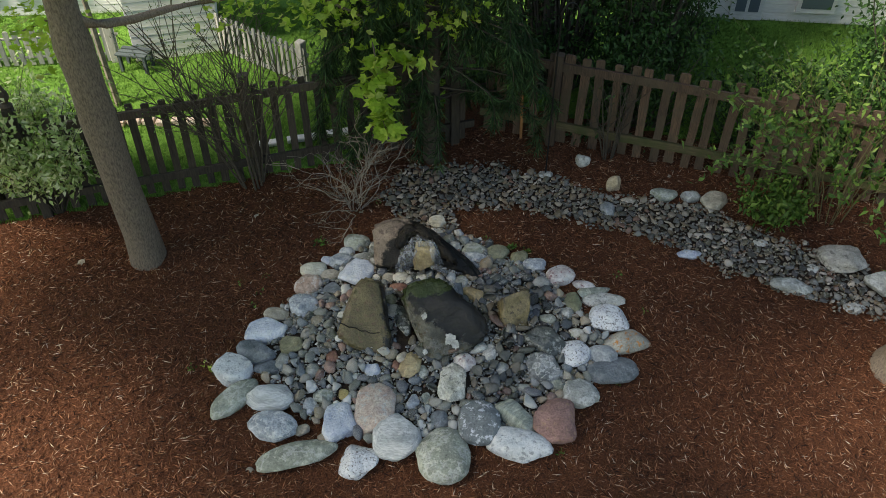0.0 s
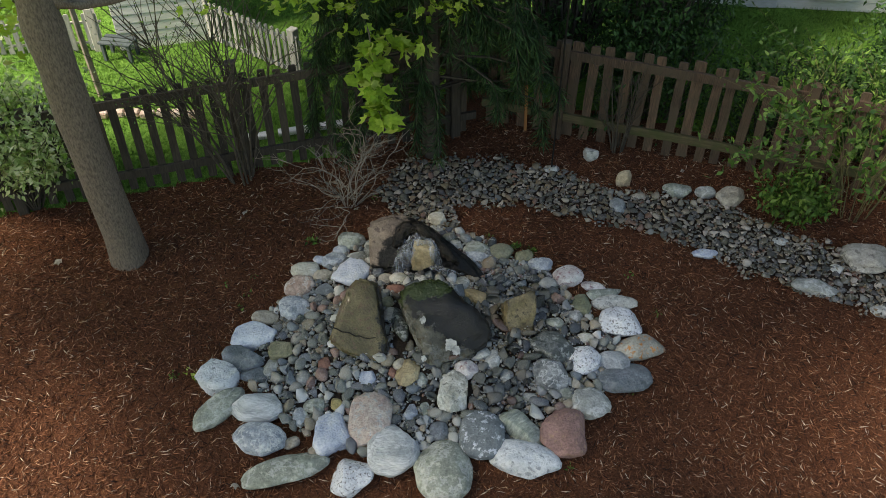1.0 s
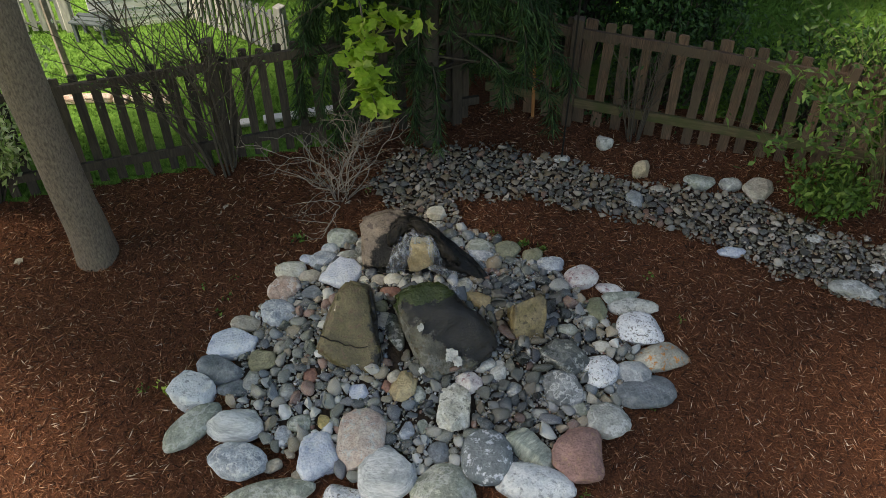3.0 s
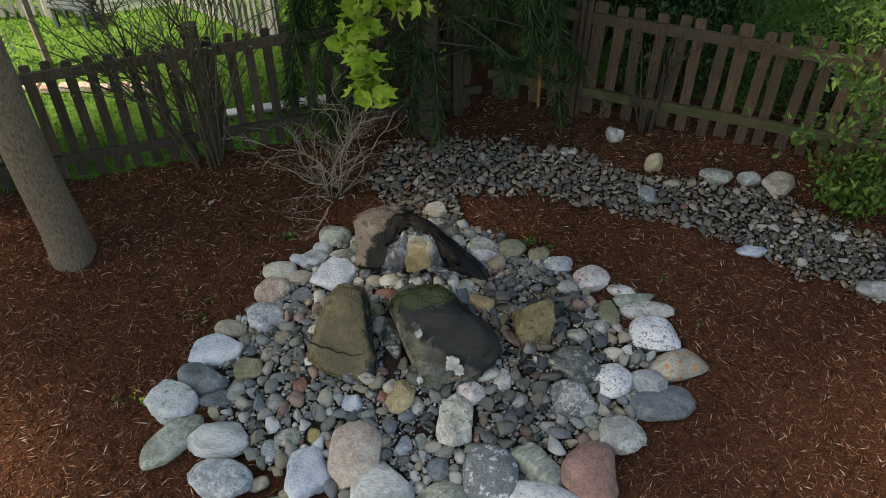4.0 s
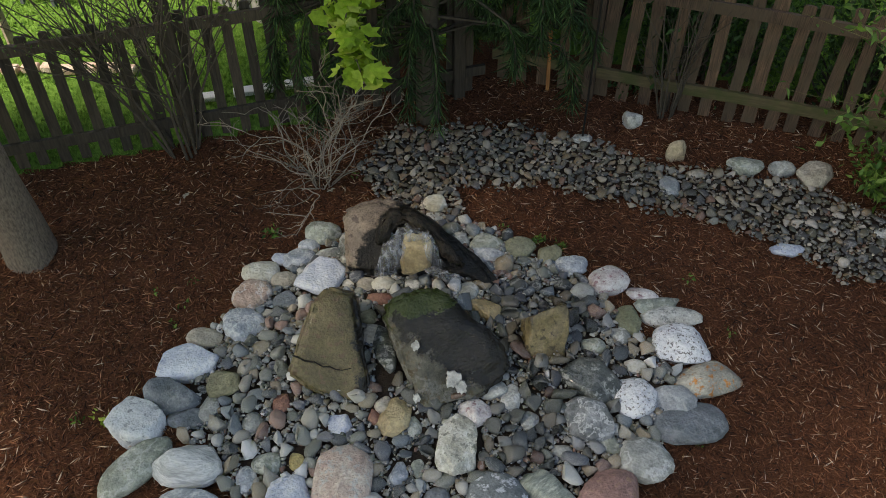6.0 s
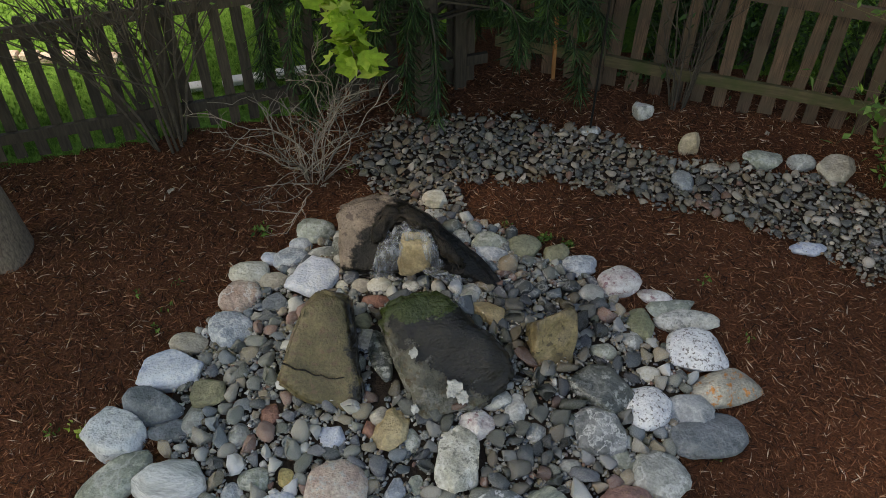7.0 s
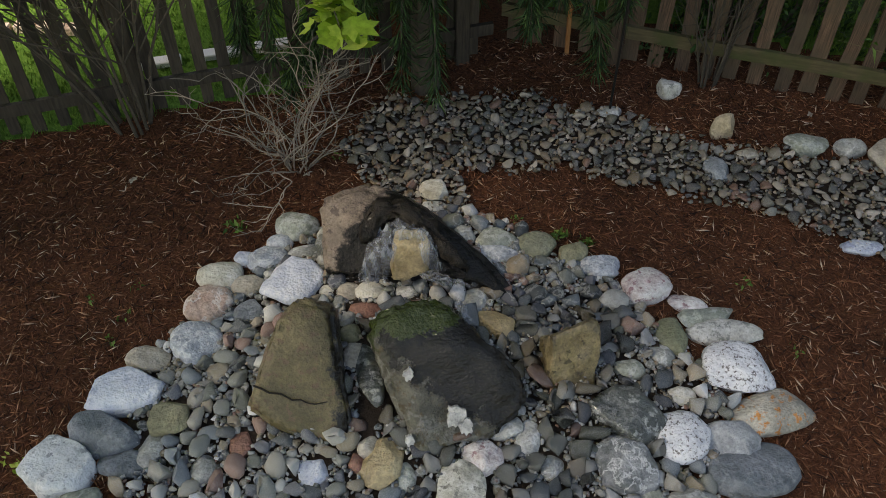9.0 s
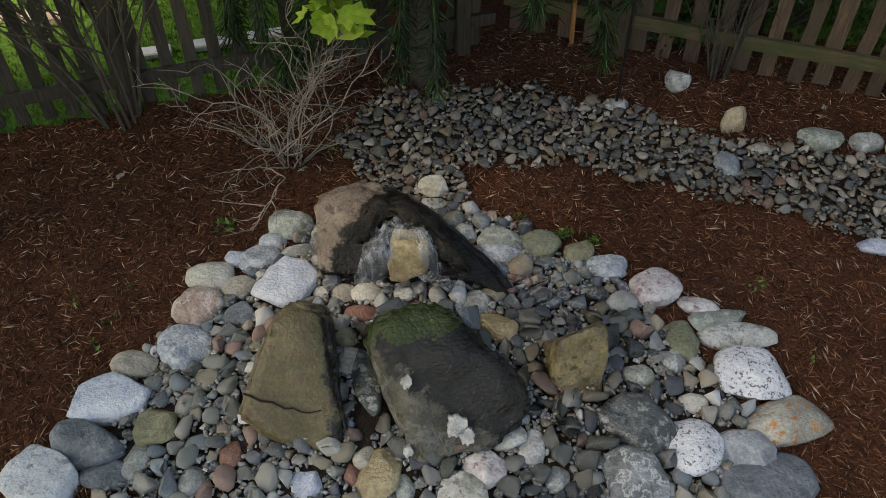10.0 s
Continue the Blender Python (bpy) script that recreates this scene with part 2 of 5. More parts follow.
PEBBLE_STOPS = [(0.0, (0.08, 0.09, 0.09)), (0.10, (0.22, 0.23, 0.20)), (0.20, (0.46, 0.46, 0.43)), (0.29, (0.26, 0.22, 0.15)), (0.38, (0.17, 0.20, 0.22)), (0.47, (0.58, 0.57, 0.52)),
                (0.55, (0.14, 0.15, 0.12)), (0.62, (0.30, 0.18, 0.14)), (0.68, (0.34, 0.32, 0.27)), (0.76, (0.74, 0.74, 0.73)), (0.82, (0.13, 0.14, 0.16)), (0.90, (0.38, 0.31, 0.22)), (0.95, (0.30, 0.34, 0.36))]


def pebble_mat(name, island, dim=1.0, rough=0.7, warm=0.0):
    m, t, p = nodes_of(name)
    if island:
        src = t.nodes.new("ShaderNodeNewGeometry").outputs["Random Per Island"]
    else:
        src = t.nodes.new("ShaderNodeObjectInfo").outputs["Random"]
    stops = [(q, (c[0] * dim * (1 + 0.10 * warm), c[1] * dim, c[2] * dim * (1 - 0.10 * warm))) for q, c in PEBBLE_STOPS]
    col = ramp(t, src, stops, True)
    v = coords(t, rand=not island)
    n1, n2 = noise_node(t, v, 20.0, 5), noise_node(t, v, 110.0, 2)
    col = mix(t, 0.6, col, ramp(t, n1, [(0.3, (0.3, 0.3, 0.3)), (0.7, (0.72, 0.71, 0.69))]), "OVERLAY")
    col = mix(t, 0.35, col, ramp(t, n2, [(0.3, (0.3, 0.3, 0.3)), (0.7, (0.7, 0.7, 0.7))]), "OVERLAY")
    t.links.new(col, p.inputs["Base Color"])
    p.inputs["Roughness"].default_value = rough
    vein = ramp(t, noise_node(t, v, 9.0, 7, 0.6), [(0.465, (0, 0, 0)), (0.5, (0.6, 0.6, 0.6)), (0.535, (0, 0, 0))])
    t.links.new(mix(t, vein, col, (0.58 * dim, 0.58 * dim, 0.56 * dim)), p.inputs["Base Color"])
    bump(t, p, n1, 0.4, 0.01)
    return m


M_PEB, M_PEB_I = pebble_mat("pebbles", False, 0.95), pebble_mat("pebbles_small", True, 0.74)
M_CRK, M_CRK_I = pebble_mat("creek_stones", False, 0.58, 0.55, warm=1.5), pebble_mat("creek_stones_small", True, 0.54, 0.55, warm=1.5)
M_PEB_W = pebble_mat("wet_pebbles", False, 0.42, 0.25)


def ground_mat(name, stops, scale, bumps, rough=0.95, detail=8, extra=None):
    m, t, p = nodes_of(name)
    v = coords(t, rand=False)
    a, b = noise_node(t, v, scale, detail, 0.7), noise_node(t, v, 1.6, 5, 0.6)
    col = ramp(t, a, stops)
    col = mix(t, 0.5, col, ramp(t, b, [(0.3, (0.28, 0.28, 0.28)), (0.7, (0.7, 0.7, 0.7))]), "OVERLAY")
    t.links.new(col, p.inputs["Base Color"])
    p.inputs["Roughness"].default_value = rough
    p.inputs["Specular IOR Level"].default_value = 0.2
    bump(t, p, a, bumps, 0.03)
    return m


M_MULCH = ground_mat("mulch", [(0.3, (0.038, 0.015, 0.008)), (0.55, (0.165, 0.064, 0.031)), (0.8, (0.26, 0.11, 0.055))], 60.0, 1.0)
M_LAWN = ground_mat("lawn", [(0.3, (0.055, 0.15, 0.02)), (0.7, (0.16, 0.30, 0.05))], 25.0, 0.7)
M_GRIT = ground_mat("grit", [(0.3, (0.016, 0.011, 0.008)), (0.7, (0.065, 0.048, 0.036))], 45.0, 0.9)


def chip_mat(name, stops, rough=0.9, trans=0.0, spec=0.3):
    m, t, p = nodes_of(name)
    src = t.nodes.new("ShaderNodeNewGeometry").outputs["Random Per Island"]
    col = ramp(t, src, stops)
    v = coords(t, rand=False)
    col = mix(t, 0.6, col, ramp(t, noise_node(t, v, 3.0, 5), [(0.3, (0.28, 0.28, 0.28)), (0.7, (0.70, 0.70, 0.70))]), "OVERLAY")
    col = mix(t, 0.5, col, ramp(t, noise_node(t, v, 14.0, 4, 0.7), [(0.36, (0.2, 0.2, 0.2)), (0.64, (0.74, 0.74, 0.74))]), "OVERLAY")
    t.links.new(col, p.inputs["Base Color"])
    p.inputs["Roughness"].default_value = rough
    p.inputs["Specular IOR Level"].default_value = spec
    if trans:
        tr = t.nodes.new("ShaderNodeBsdfTranslucent")
        t.links.new(col, tr.inputs[0])
        mx = t.nodes.new("ShaderNodeMixShader")
        mx.inputs[0].default_value = trans
        t.links.new(p.outputs[0], mx.inputs[1])
        t.links.new(tr.outputs[0], mx.inputs[2])
        t.links.new(mx.outputs[0], t.nodes["Material Output"].inputs[0])
    return m


M_CHIP = chip_mat("bark_shreds", [(0.0, (0.018, 0.009, 0.006)), (0.34, (0.125, 0.049, 0.024)), (0.70, (0.29, 0.118, 0.059)), (0.87, (0.41, 0.195, 0.105)), (0.94, (0.54, 0.34, 0.21)), (1.0, (0.78, 0.64, 0.50))])
M_GRASS = chip_mat("grass_blades", [(0.0, (0.07, 0.19, 0.025)), (1.0, (0.22, 0.40, 0.07))], 0.6, 0.35)
M_MAPLE = chip_mat("maple_leaves", [(0.0, (0.27, 0.44, 0.04)), (0.6, (0.44, 0.62, 0.08)), (1.0, (0.64, 0.70, 0.20))], 0.45, 0.5)
M_BUSH = chip_mat("bush_leaves", [(0.0, (0.04, 0.10, 0.015)), (0.6, (0.10, 0.20, 0.035)), (1.0, (0.24, 0.37, 0.08))], 0.45, 0.3)
M_DARKLEAF = chip_mat("dark_leaves", [(0.0, (0.02, 0.055, 0.015)), (1.0, (0.06, 0.14, 0.035))], 0.5, 0.25)
M_VARIEG = chip_mat("variegated_leaves", [(0.0, (0.19, 0.31, 0.08)), (0.5, (0.46, 0.58, 0.24)), (1.0, (0.80, 0.82, 0.56))], 0.5, 0.45)
M_NEEDLE = chip_mat("pine_needles", [(0.0, (0.022, 0.060, 0.024)), (0.7, (0.055, 0.13, 0.045)), (1.0, (0.12, 0.22, 0.07))], 0.55, 0.1)


def wood(name, a, b, stretch=(6, 6, 0.7), green=None, rough=0.85):
    m, t, p = nodes_of(name)
    v = coords(t, True, stretch)
    n = noise_node(t, v, 9.0, 6, 0.6)
    col = ramp(t, n, [(0.3, a), (0.7, b)])
    oi = t.nodes.new("ShaderNodeObjectInfo")
    col = mix(t, 0.8, col, ramp(t, oi.outputs["Random"], [(0, (0.26, 0.27, 0.27)), (1, (0.66, 0.61, 0.56))]), "OVERLAY")
    if green:
        g2 = noise_node(t, coords(t, True), 5.0, 5)
        col = mix(t, ramp(t, g2, [(0.42, (0, 0, 0)), (0.62, (0.85, 0.85, 0.85))]), col, green)
    t.links.new(col, p.inputs["Base Color"])
    p.inputs["Roughness"].default_value = rough
    bump(t, p, n, 0.5, 0.01)
    return m


M_FENCE_L = wood("weathered_fence", (0.032, 0.026, 0.020), (0.088, 0.072, 0.055))
M_FENCE_R = wood("brown_fence", (0.018, 0.011, 0.008), (0.19, 0.120, 0.080), (16, 16, 0.8), green=(0.085, 0.062, 0.040))
M_RAIL_R = wood("mossy_rail", (0.05, 0.042, 0.022), (0.11, 0.095, 0.05), (0.7, 6, 6), green=(0.05, 0.062, 0.016))
M_BARK = wood("maple_bark", (0.095, 0.074, 0.057), (0.31, 0.25, 0.195), (9, 9, 3.2))
M_TWIG = wood("twigs", (0.16, 0.135, 0.11), (0.36, 0.315, 0.265), (2, 2, 2))
M_TWIG_D = wood("dark_stems", (0.035, 0.030, 0.024), (0.09, 0.078, 0.06), (2, 2, 2))
M_GREENSTEM = wood("green_stems", (0.07, 0.07, 0.03), (0.15, 0.14, 0.065), (2, 2, 2))
M_WHITE = wood("white_paint", (0.62, 0.63, 0.63), (0.78, 0.79, 0.80), (1, 1, 5), rough=0.6)
M_GREYFENCE = wood("grey_white_fence", (0.26, 0.27, 0.26), (0.44, 0.45, 0.44), (4, 4, 1))
M_STAKE = wood("orange_stake", (0.36, 0.15, 0.05), (0.50, 0.24, 0.09))
M_BENCH = wood("blue_grey_wood", (0.035, 0.055, 0.065), (0.08, 0.105, 0.115))
m_iron, t_, p_ = nodes_of("black_iron")
p_.inputs["Base Color"].default_value, p_.inputs["Roughness"].default_value, p_.inputs["Metallic"].default_value = (0.02, 0.02, 0.02, 1), 0.5, 0.6
m_glass, t_, p_ = nodes_of("window_glass")
p_.inputs["Base Color"].default_value, p_.inputs["Roughness"].default_value = (0.10, 0.13, 0.16, 1), 0.08
m_water, t_, p_ = nodes_of("falling_water")
p_.inputs["Base Color"].default_value, p_.inputs["Roughness"].default_value = (0.78, 0.82, 0.86, 1), 0.12
p_.inputs["Transmission Weight"].default_value, p_.inputs["IOR"].default_value = 0.25, 1.33
v_ = coords(t_, False, (11, 11, 0.9))
bump(t_, p_, noise_node(t_, v_, 6.0, 4), 0.8, 0.03)
t_.links.new(ramp(t_, noise_node(t_, v_, 3.0, 4), [(0.34, (0.03, 0.03, 0.03)), (0.74, (0.62, 0.62, 0.62))]), p_.inputs["Alpha"])

# ---- the ground: one sheet, mulch inside the fences, lawn outside ----
def left_fence_y(x):
    return 5.55 + (x + 3.28) * 0.2634


def right_fence_y(x):
    return 6.44 - (x - 1.23) * 0.2983


def inside(x, y):
    return y < min(left_fence_y(x) + (0.02 if x < -0.9 else 0.7), right_fence_y(x) + 0.55) and x > -9 and y > -7


def build_ground():
    near_x, near_y = np.arange(-6.5, 6.51, 0.07), np.arange(0.5, 9.01, 0.07)
    far = np.array([0.4, 1.0, 2.0, 4.0, 8.0, 20.0, 60.0, 200.0, 600.0])
    xs = np.concatenate([-6.5 - far[::-1], near_x, 6.5 + far])
    ys = np.concatenate([0.5 - far[::-1], near_y, 9.0 + far])
    verts = []
    for y in ys:
        for x in xs:
            z = ground(x, y)
            if abs(x) < 8 and -1 < y < 11:
                z += 0.018 * noise.noise(Vector((x * 2.1, y * 2.1, 0))) + 0.012 * noise.noise(Vector((x * 7, y * 7, 3)))
            verts.append((x, y, z))
    w = len(xs)
    faces, mats = [], []
    for j in range(len(ys) - 1):
        for i in range(w - 1):
            faces.append((j * w + i, j * w + i + 1, (j + 1) * w + i + 1, (j + 1) * w + i))
            mats.append(0 if inside((xs[i] + xs[i + 1]) / 2, (ys[j] + ys[j + 1]) / 2) else 1)
    me = bpy.data.meshes.new("ground")
    me.from_pydata(verts, [], faces)
    me.materials.append(M_MULCH)
    me.materials.append(M_LAWN)
    me.polygons.foreach_set("material_index", mats)
    me.polygons.foreach_set("use_smooth", [True] * len(faces))
    return tagged(new("ground", me), "red-brown bark mulch bed with lawn beyond the fences", "ground", kind="structure")


build_ground()

CREEK_UP = [(-0.65, 5.57), (-0.54, 5.80), (-0.39, 6.04), (0.11, 6.09), (0.63, 6.02), (1.14, 5.89), (1.73, 5.59), (2.28, 5.51), (2.87, 5.36), (3.26, 5.05), (3.82, 4.78), (4.44, 4.49)]
CREEK_LO = [(-0.67, 5.53), (-0.52, 5.35), (-0.27, 5.30), (0.10, 5.35), (0.71, 5.38), (1.20, 5.27), (1.78, 5.09), (2.32, 4.86), (2.57, 4.67), (3.12, 4.42), (3.54, 4.18), (4.20, 3.96)]


def creek_span(x):
    """The dry creek's front and back edge at x, or None off its ends."""
    def at(line):
        for (x0, y0), (x1, y1) in zip(line, line[1:]):
            if x0 <= x <= x1:
                return y0 + (y1 - y0) * (x - x0) / (x1 - x0)
        return None
    a, b = at(CREEK_LO), at(CREEK_UP)
    return (a, b) if a is not None and b is not None else None


def in_pile(x, y, grow=0.0):
    """Inside the ring of boulders round the fountain."""
    cx, cy = -0.12, 3.78
    dx, dy = x - cx, y - cy
    rx = (1.62 if dy < 0 else 1.62 - 0.62 * min(dy / 1.2, 1)) + grow
    ry = (1.12 if dy < 0 else 1.30) + grow
    return (dx / rx) ** 2 + (dy / ry) ** 2 < 1


def in_creek(x, y, grow=0.0):
    s = creek_span(x)
    grow = grow + 0.08 * noise.noise(Vector((x * 2.7, y * 2.7, 8))) + 0.08 * noise.noise(Vector((x * 11, y * 11, 4)))
    if s and s[0] - grow < y < s[1] + grow:
        return True
    return -0.45 - grow < x < 0.12 + grow and 4.9 < y < 5.5


def sheet(name, test, lift, mat, label, x0, x1, y0, y1, step=0.06):
    bm = bmesh.new()
    grid = {}
    nx, ny = int((x1 - x0) / step), int((y1 - y0) / step)
    def v(i, j):
        if (i, j) not in grid:
            x, y = x0 + i * step, y0 + j * step
            grid[i, j] = bm.verts.new((x, y, ground(x, y) + lift + 0.012 * noise.noise(Vector((x * 9, y * 9, 1)))))
        return grid[i, j]
    for i in range(nx):
        for j in range(ny):
            if test(x0 + (i + 0.5) * step, y0 + (j + 0.5) * step):
                bm.faces.new((v(i, j), v(i + 1, j), v(i + 1, j + 1), v(i, j + 1)))
    return tagged(part(name, bm, mat, smooth=True), label, "gravel", kind="structure")


# dark sheets below the stones, seen in the gaps between them
sheet("pile_grit", lambda x, y: in_pile(x, y, -0.12), 0.03, M_GRIT, "dark grit under the fountain stones", -2.2, 2.2, 2.2, 5.4)
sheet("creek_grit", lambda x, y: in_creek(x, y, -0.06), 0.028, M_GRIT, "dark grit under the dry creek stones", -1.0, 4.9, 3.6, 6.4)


# ---- picket fences ----
def picket_bm(w, t, h, ear=0.03, wear=0.0, seed=0):
    """A dog-eared board, its edges worn uneven."""
    r = random.Random(seed)
    n = 7
    left = [(-w / 2 + r.uniform(-wear, wear), (h - ear) * i / n) for i in range(n + 1)]
    right = [(w / 2 + r.uniform(-wear, wear), (h - ear) * i / n) for i in range(n + 1)]
    pts = [*right, (w / 2 - ear, h + r.uniform(-wear, wear)), (-w / 2 + ear, h), *reversed(left)]
    bm = bmesh.new()
    a = [bm.verts.new((x, -t / 2, z)) for x, z in pts]
    b = [bm.verts.new((x, t / 2, z)) for x, z in pts]
    bm.faces.new(a)
    bm.faces.new(list(reversed(b)))
    for i in range(len(pts)):
        j = (i + 1) % len(pts)
        bm.faces.new((a[j], a[i], b[i], b[j]))
    return bm


def fence(name, label, ax, ay, bx, by, pitch, mat, rail_mat, height, rails, posts, wide=0.075, wild=0.01, post_mat=None, post_h=None, rail_w=0.085, finial=False, seed=1):
    """A picket fence from a to b: rails on the garden side, pickets behind them, posts at the given distances."""
    r = random.Random(seed)
    length = math.hypot(bx - ax, by - ay)
    ang = math.atan2(by - ay, bx - ax)
    root = empty(name, ax, ay, ground(ax, ay), math.degrees(ang))
    tagged(root, label, "fence")
    dz = lambda d: ground(ax + (bx - ax) * d / length, ay + (by - ay) * d / length) - ground(ax, ay)
    shapes = []
    d = pitch * 0.5
    while d < length:
        if len(shapes) < 5:
            k = len(shapes)
            ob = part("picket", picket_bm(wide * (1 + wild * (-4, 6, 0, -8, 9)[k]), 0.02, height, 0.012, wild * 0.35, seed + k), mat, root)
            shapes.append(ob.data)
        else:
            ob = new("picket", r.choice(shapes))
            ob.parent = root
        ob.matrix_local = pose(d + r.uniform(-wild, wild), 0.035, dz(d) + 0.02 + r.uniform(-1.5, 1.5) * wild, r.uniform(-1, 1), r.uniform(-120, 120) * wild, 0)
        d += pitch
    for h in rails:
        bm = bmesh.new()
        n = max(int(length / 0.3), 2)
        rings = []
        for i in range(n + 1):
            dd = length * i / n
            z = dz(dd) + h + 0.008 * noise.noise(Vector((dd * 1.3, h * 9, seed)))
            rings.append([bm.verts.new((dd, y, z + q)) for y, q in ((-0.012, -rail_w / 2), (0.024, -rail_w / 2), (0.024, rail_w / 2), (-0.012, rail_w / 2))])
        for a, b in zip(rings, rings[1:]):
            for k in range(4):
                bm.faces.new((a[k], b[k], b[(k + 1) % 4], a[(k + 1) % 4]))
        bm.faces.new(rings[0])
        bm.faces.new(list(reversed(rings[-1])))
        part("rail", bm, rail_mat if h < 0.6 else mat, root)
    for d in posts:
        ph = post_h or height + 0.08
        post = part("post", box_bm(0.10, 0.10, ph + 0.1, 0.008, -0.1), post_mat or mat, root)
        post.matrix_local = pose(d, 0.01, dz(d), 0, r.uniform(-1, 1), 0)
        if finial:
            bm = bmesh.new()
            prof = [(0.05, 0), (0.065, 0.02), (0.03, 0.05), (0.06, 0.10), (0.055, 0.15), (0.02, 0.24), (0.0, 0.27)]
            for (r0, z0), (r1, z1) in zip(prof, prof[1:]):
                bmesh.ops.create_cone(bm, cap_ends=False, segments=10, radius1=r0, radius2=r1, depth=z1 - z0, matrix=Matrix.Translation((0, 0, (z0 + z1) / 2)))
            cap = part("finial", bm, post_mat or mat, post)
            cap.matrix_local = pose(0, 0, ph)
    return root


fence("picket_fence", "weathered grey-brown picket fence beside the lawn", -3.93, left_fence_y(-3.93), 0.35, left_fence_y(0.35), 0.156, M_FENCE_L, M_FENCE_L, 1.10, (0.23, 1.03), (2.0, 4.2), wide=0.078, wild=0.006, post_h=1.28, seed=3)
fence("picket_fence", "weathered grey-brown picket fence behind a leafy shrub", -6.6, left_fence_y(-6.6), -4.0, left_fence_y(-4.0), 0.156, M_FENCE_L, M_FENCE_L, 1.10, (0.23, 1.03), (0.1, 2.55), wide=0.078, wild=0.006, post_h=1.32, finial=True, seed=5)
fence("picket_fence", "brown picket fence with a mossy lower rail", 0.42, right_fence_y(0.42), 5.6, right_fence_y(5.6), 0.172, M_FENCE_R, M_RAIL_R, 1.11, (0.26, 0.99), (0.83, 3.2, 5.1), wide=0.095, wild=0.014, post_h=1.13, rail_w=0.095, seed=9)

# ---- boulders ----
STONE_WORDS = {"pale": "pale grey", "white": "smooth white", "speckled": "white speckled", "banded": "grey and white banded", "sage": "grey-green", "moss": "dull mossy green",
               "bluegrey": "blue-grey", "bluewhite": "angular bluish white", "pink": "pink granite", "pinkwhite": "pinkish white", "pinkbrown": "pinkish brown",
               "lichen": "dark grey lichen-spotted", "stripe": "green-grey striped", "red": "dull red", "redbrown": "red-brown", "grey": "plain grey", "greylight": "light brown-grey",
               "slate": "dark slate", "slatelight": "light slate", "orange": "grey and rust-orange", "olive": "olive", "cream": "cream", "tan": "tan", "tanyellow": "wet yellow-tan",
               "yellow": "yellow", "buff": "upright buff", "rough": "rough whitish", "darkrough": "rough dark grey", "wet": "wet black"}
FOOT = []


def boulder_bm(w, d, h, blocky, seed, sub=3, chop=0.0):
    """A worn stone: a squarish ball with flats, dents and an uneven outline."""
    r = random.Random(seed * 13 + 5)
    bm = bmesh.new()
    bmesh.ops.create_icosphere(bm, subdivisions=sub, radius=1)
    cuts = [(Vector((r.gauss(0, 1), r.gauss(0, 1), r.gauss(0, 0.8))).normalized(), r.uniform(0.80, 1.02) - 0.24 * blocky - chop) for _ in range(3 if 0.8 <= blocky <= 1.0 and chop == 0 else 6 + int(9 * blocky))]
    off = Vector((seed * 3.7, seed * 1.9, seed * 0.7))
    e = 4.5 if 0.8 <= blocky <= 1.0 and chop == 0 else 2.0 + 1.2 * blocky
    for v in bm.verts:
        p = v.co.copy()
        q = (abs(p.x) ** e + abs(p.y) ** e + abs(p.z) ** e) ** (1 / e)
        p /= q
        for nrm, dist in cuts:
            over = p.dot(nrm) - dist
            if over > 0:
                p -= nrm * over * min(0.78 + 0.3 * blocky, 1.0)
        p *= 1 + 0.12 * noise.noise(p * 0.8 + off) + (0.035 + 0.08 * blocky) * noise.noise(p * 2.2 + off) + 0.035 * noise.noise(p * 4.5 + off) + 0.018 * noise.noise(p * 10 + off)
        v.co = p
    lo = [min(v.co[i] for v in bm.verts) for i in range(3)]
    hi = [max(v.co[i] for v in bm.verts) for i in range(3)]
    for v in bm.verts:
        v.co = Vector([(v.co[i] - (lo[i] + hi[i]) / 2) / (hi[i] - lo[i]) * s for i, s in enumerate((w, d, h))])
    return bm


def boulder(x, y, w, d, h, turn, kind, blocky, seed):
    d *= 0.84 if y < 3.05 else 1.0
    ob = part("boulder", boulder_bm(w, d, h * 0.92, blocky, seed, 4 if w * d > 0.03 else 3), STONE[kind], smooth=True)
    ob.matrix_world = pose(x, y, ground(x, y) + h * 0.24, 4 * math.sin(seed), 4 * math.cos(seed * 2), turn)
    far = in_creek(x, y, 0.3) and not in_pile(x, y, 0.1)
    size = "large" if w > 0.4 else "small" if w < 0.22 else "medium"
    tagged(ob, "%s %s stone %s" % (size, STONE_WORDS[kind], "beside the dry creek bed" if far else "in the fountain's ring of stones"), "stone",
           "stones along the creek" if far else "stones round the fountain")
    FOOT.append((x, y, w / 2, d / 2, turn))
    return ob


boulder(-1.87, 3.39, 0.34, 0.30, 0.20, -20, "white", 0.55, 1)
boulder(-1.82, 3.11, 0.51, 0.24, 0.17, 47, "sage", 0.1, 2)
boulder(-1.50, 3.12, 0.43, 0.30, 0.20, -4, "banded", 0.2, 3)
boulder(-1.45, 2.83, 0.44, 0.34, 0.23, -11, "bluegrey", 0.1, 4)
boulder(-1.21, 2.58, 0.69, 0.31, 0.15, 16, "sage", 0.2, 5)
boulder(-0.69, 2.52, 0.33, 0.41, 0.21, 0, "speckled", 0.5, 6)
boulder(-0.90, 2.87, 0.32, 0.40, 0.19, 27, "bluewhite", 0.8, 7)
boulder(-0.58, 2.99, 0.36, 0.58, 0.22, 0, "pink", 0.3, 8)
boulder(-0.38, 2.72, 0.42, 0.54, 0.26, 0, "banded", 0.3, 9)
boulder(-0.00, 2.55, 0.46, 0.63, 0.29, 0, "sage", 0.3, 10)
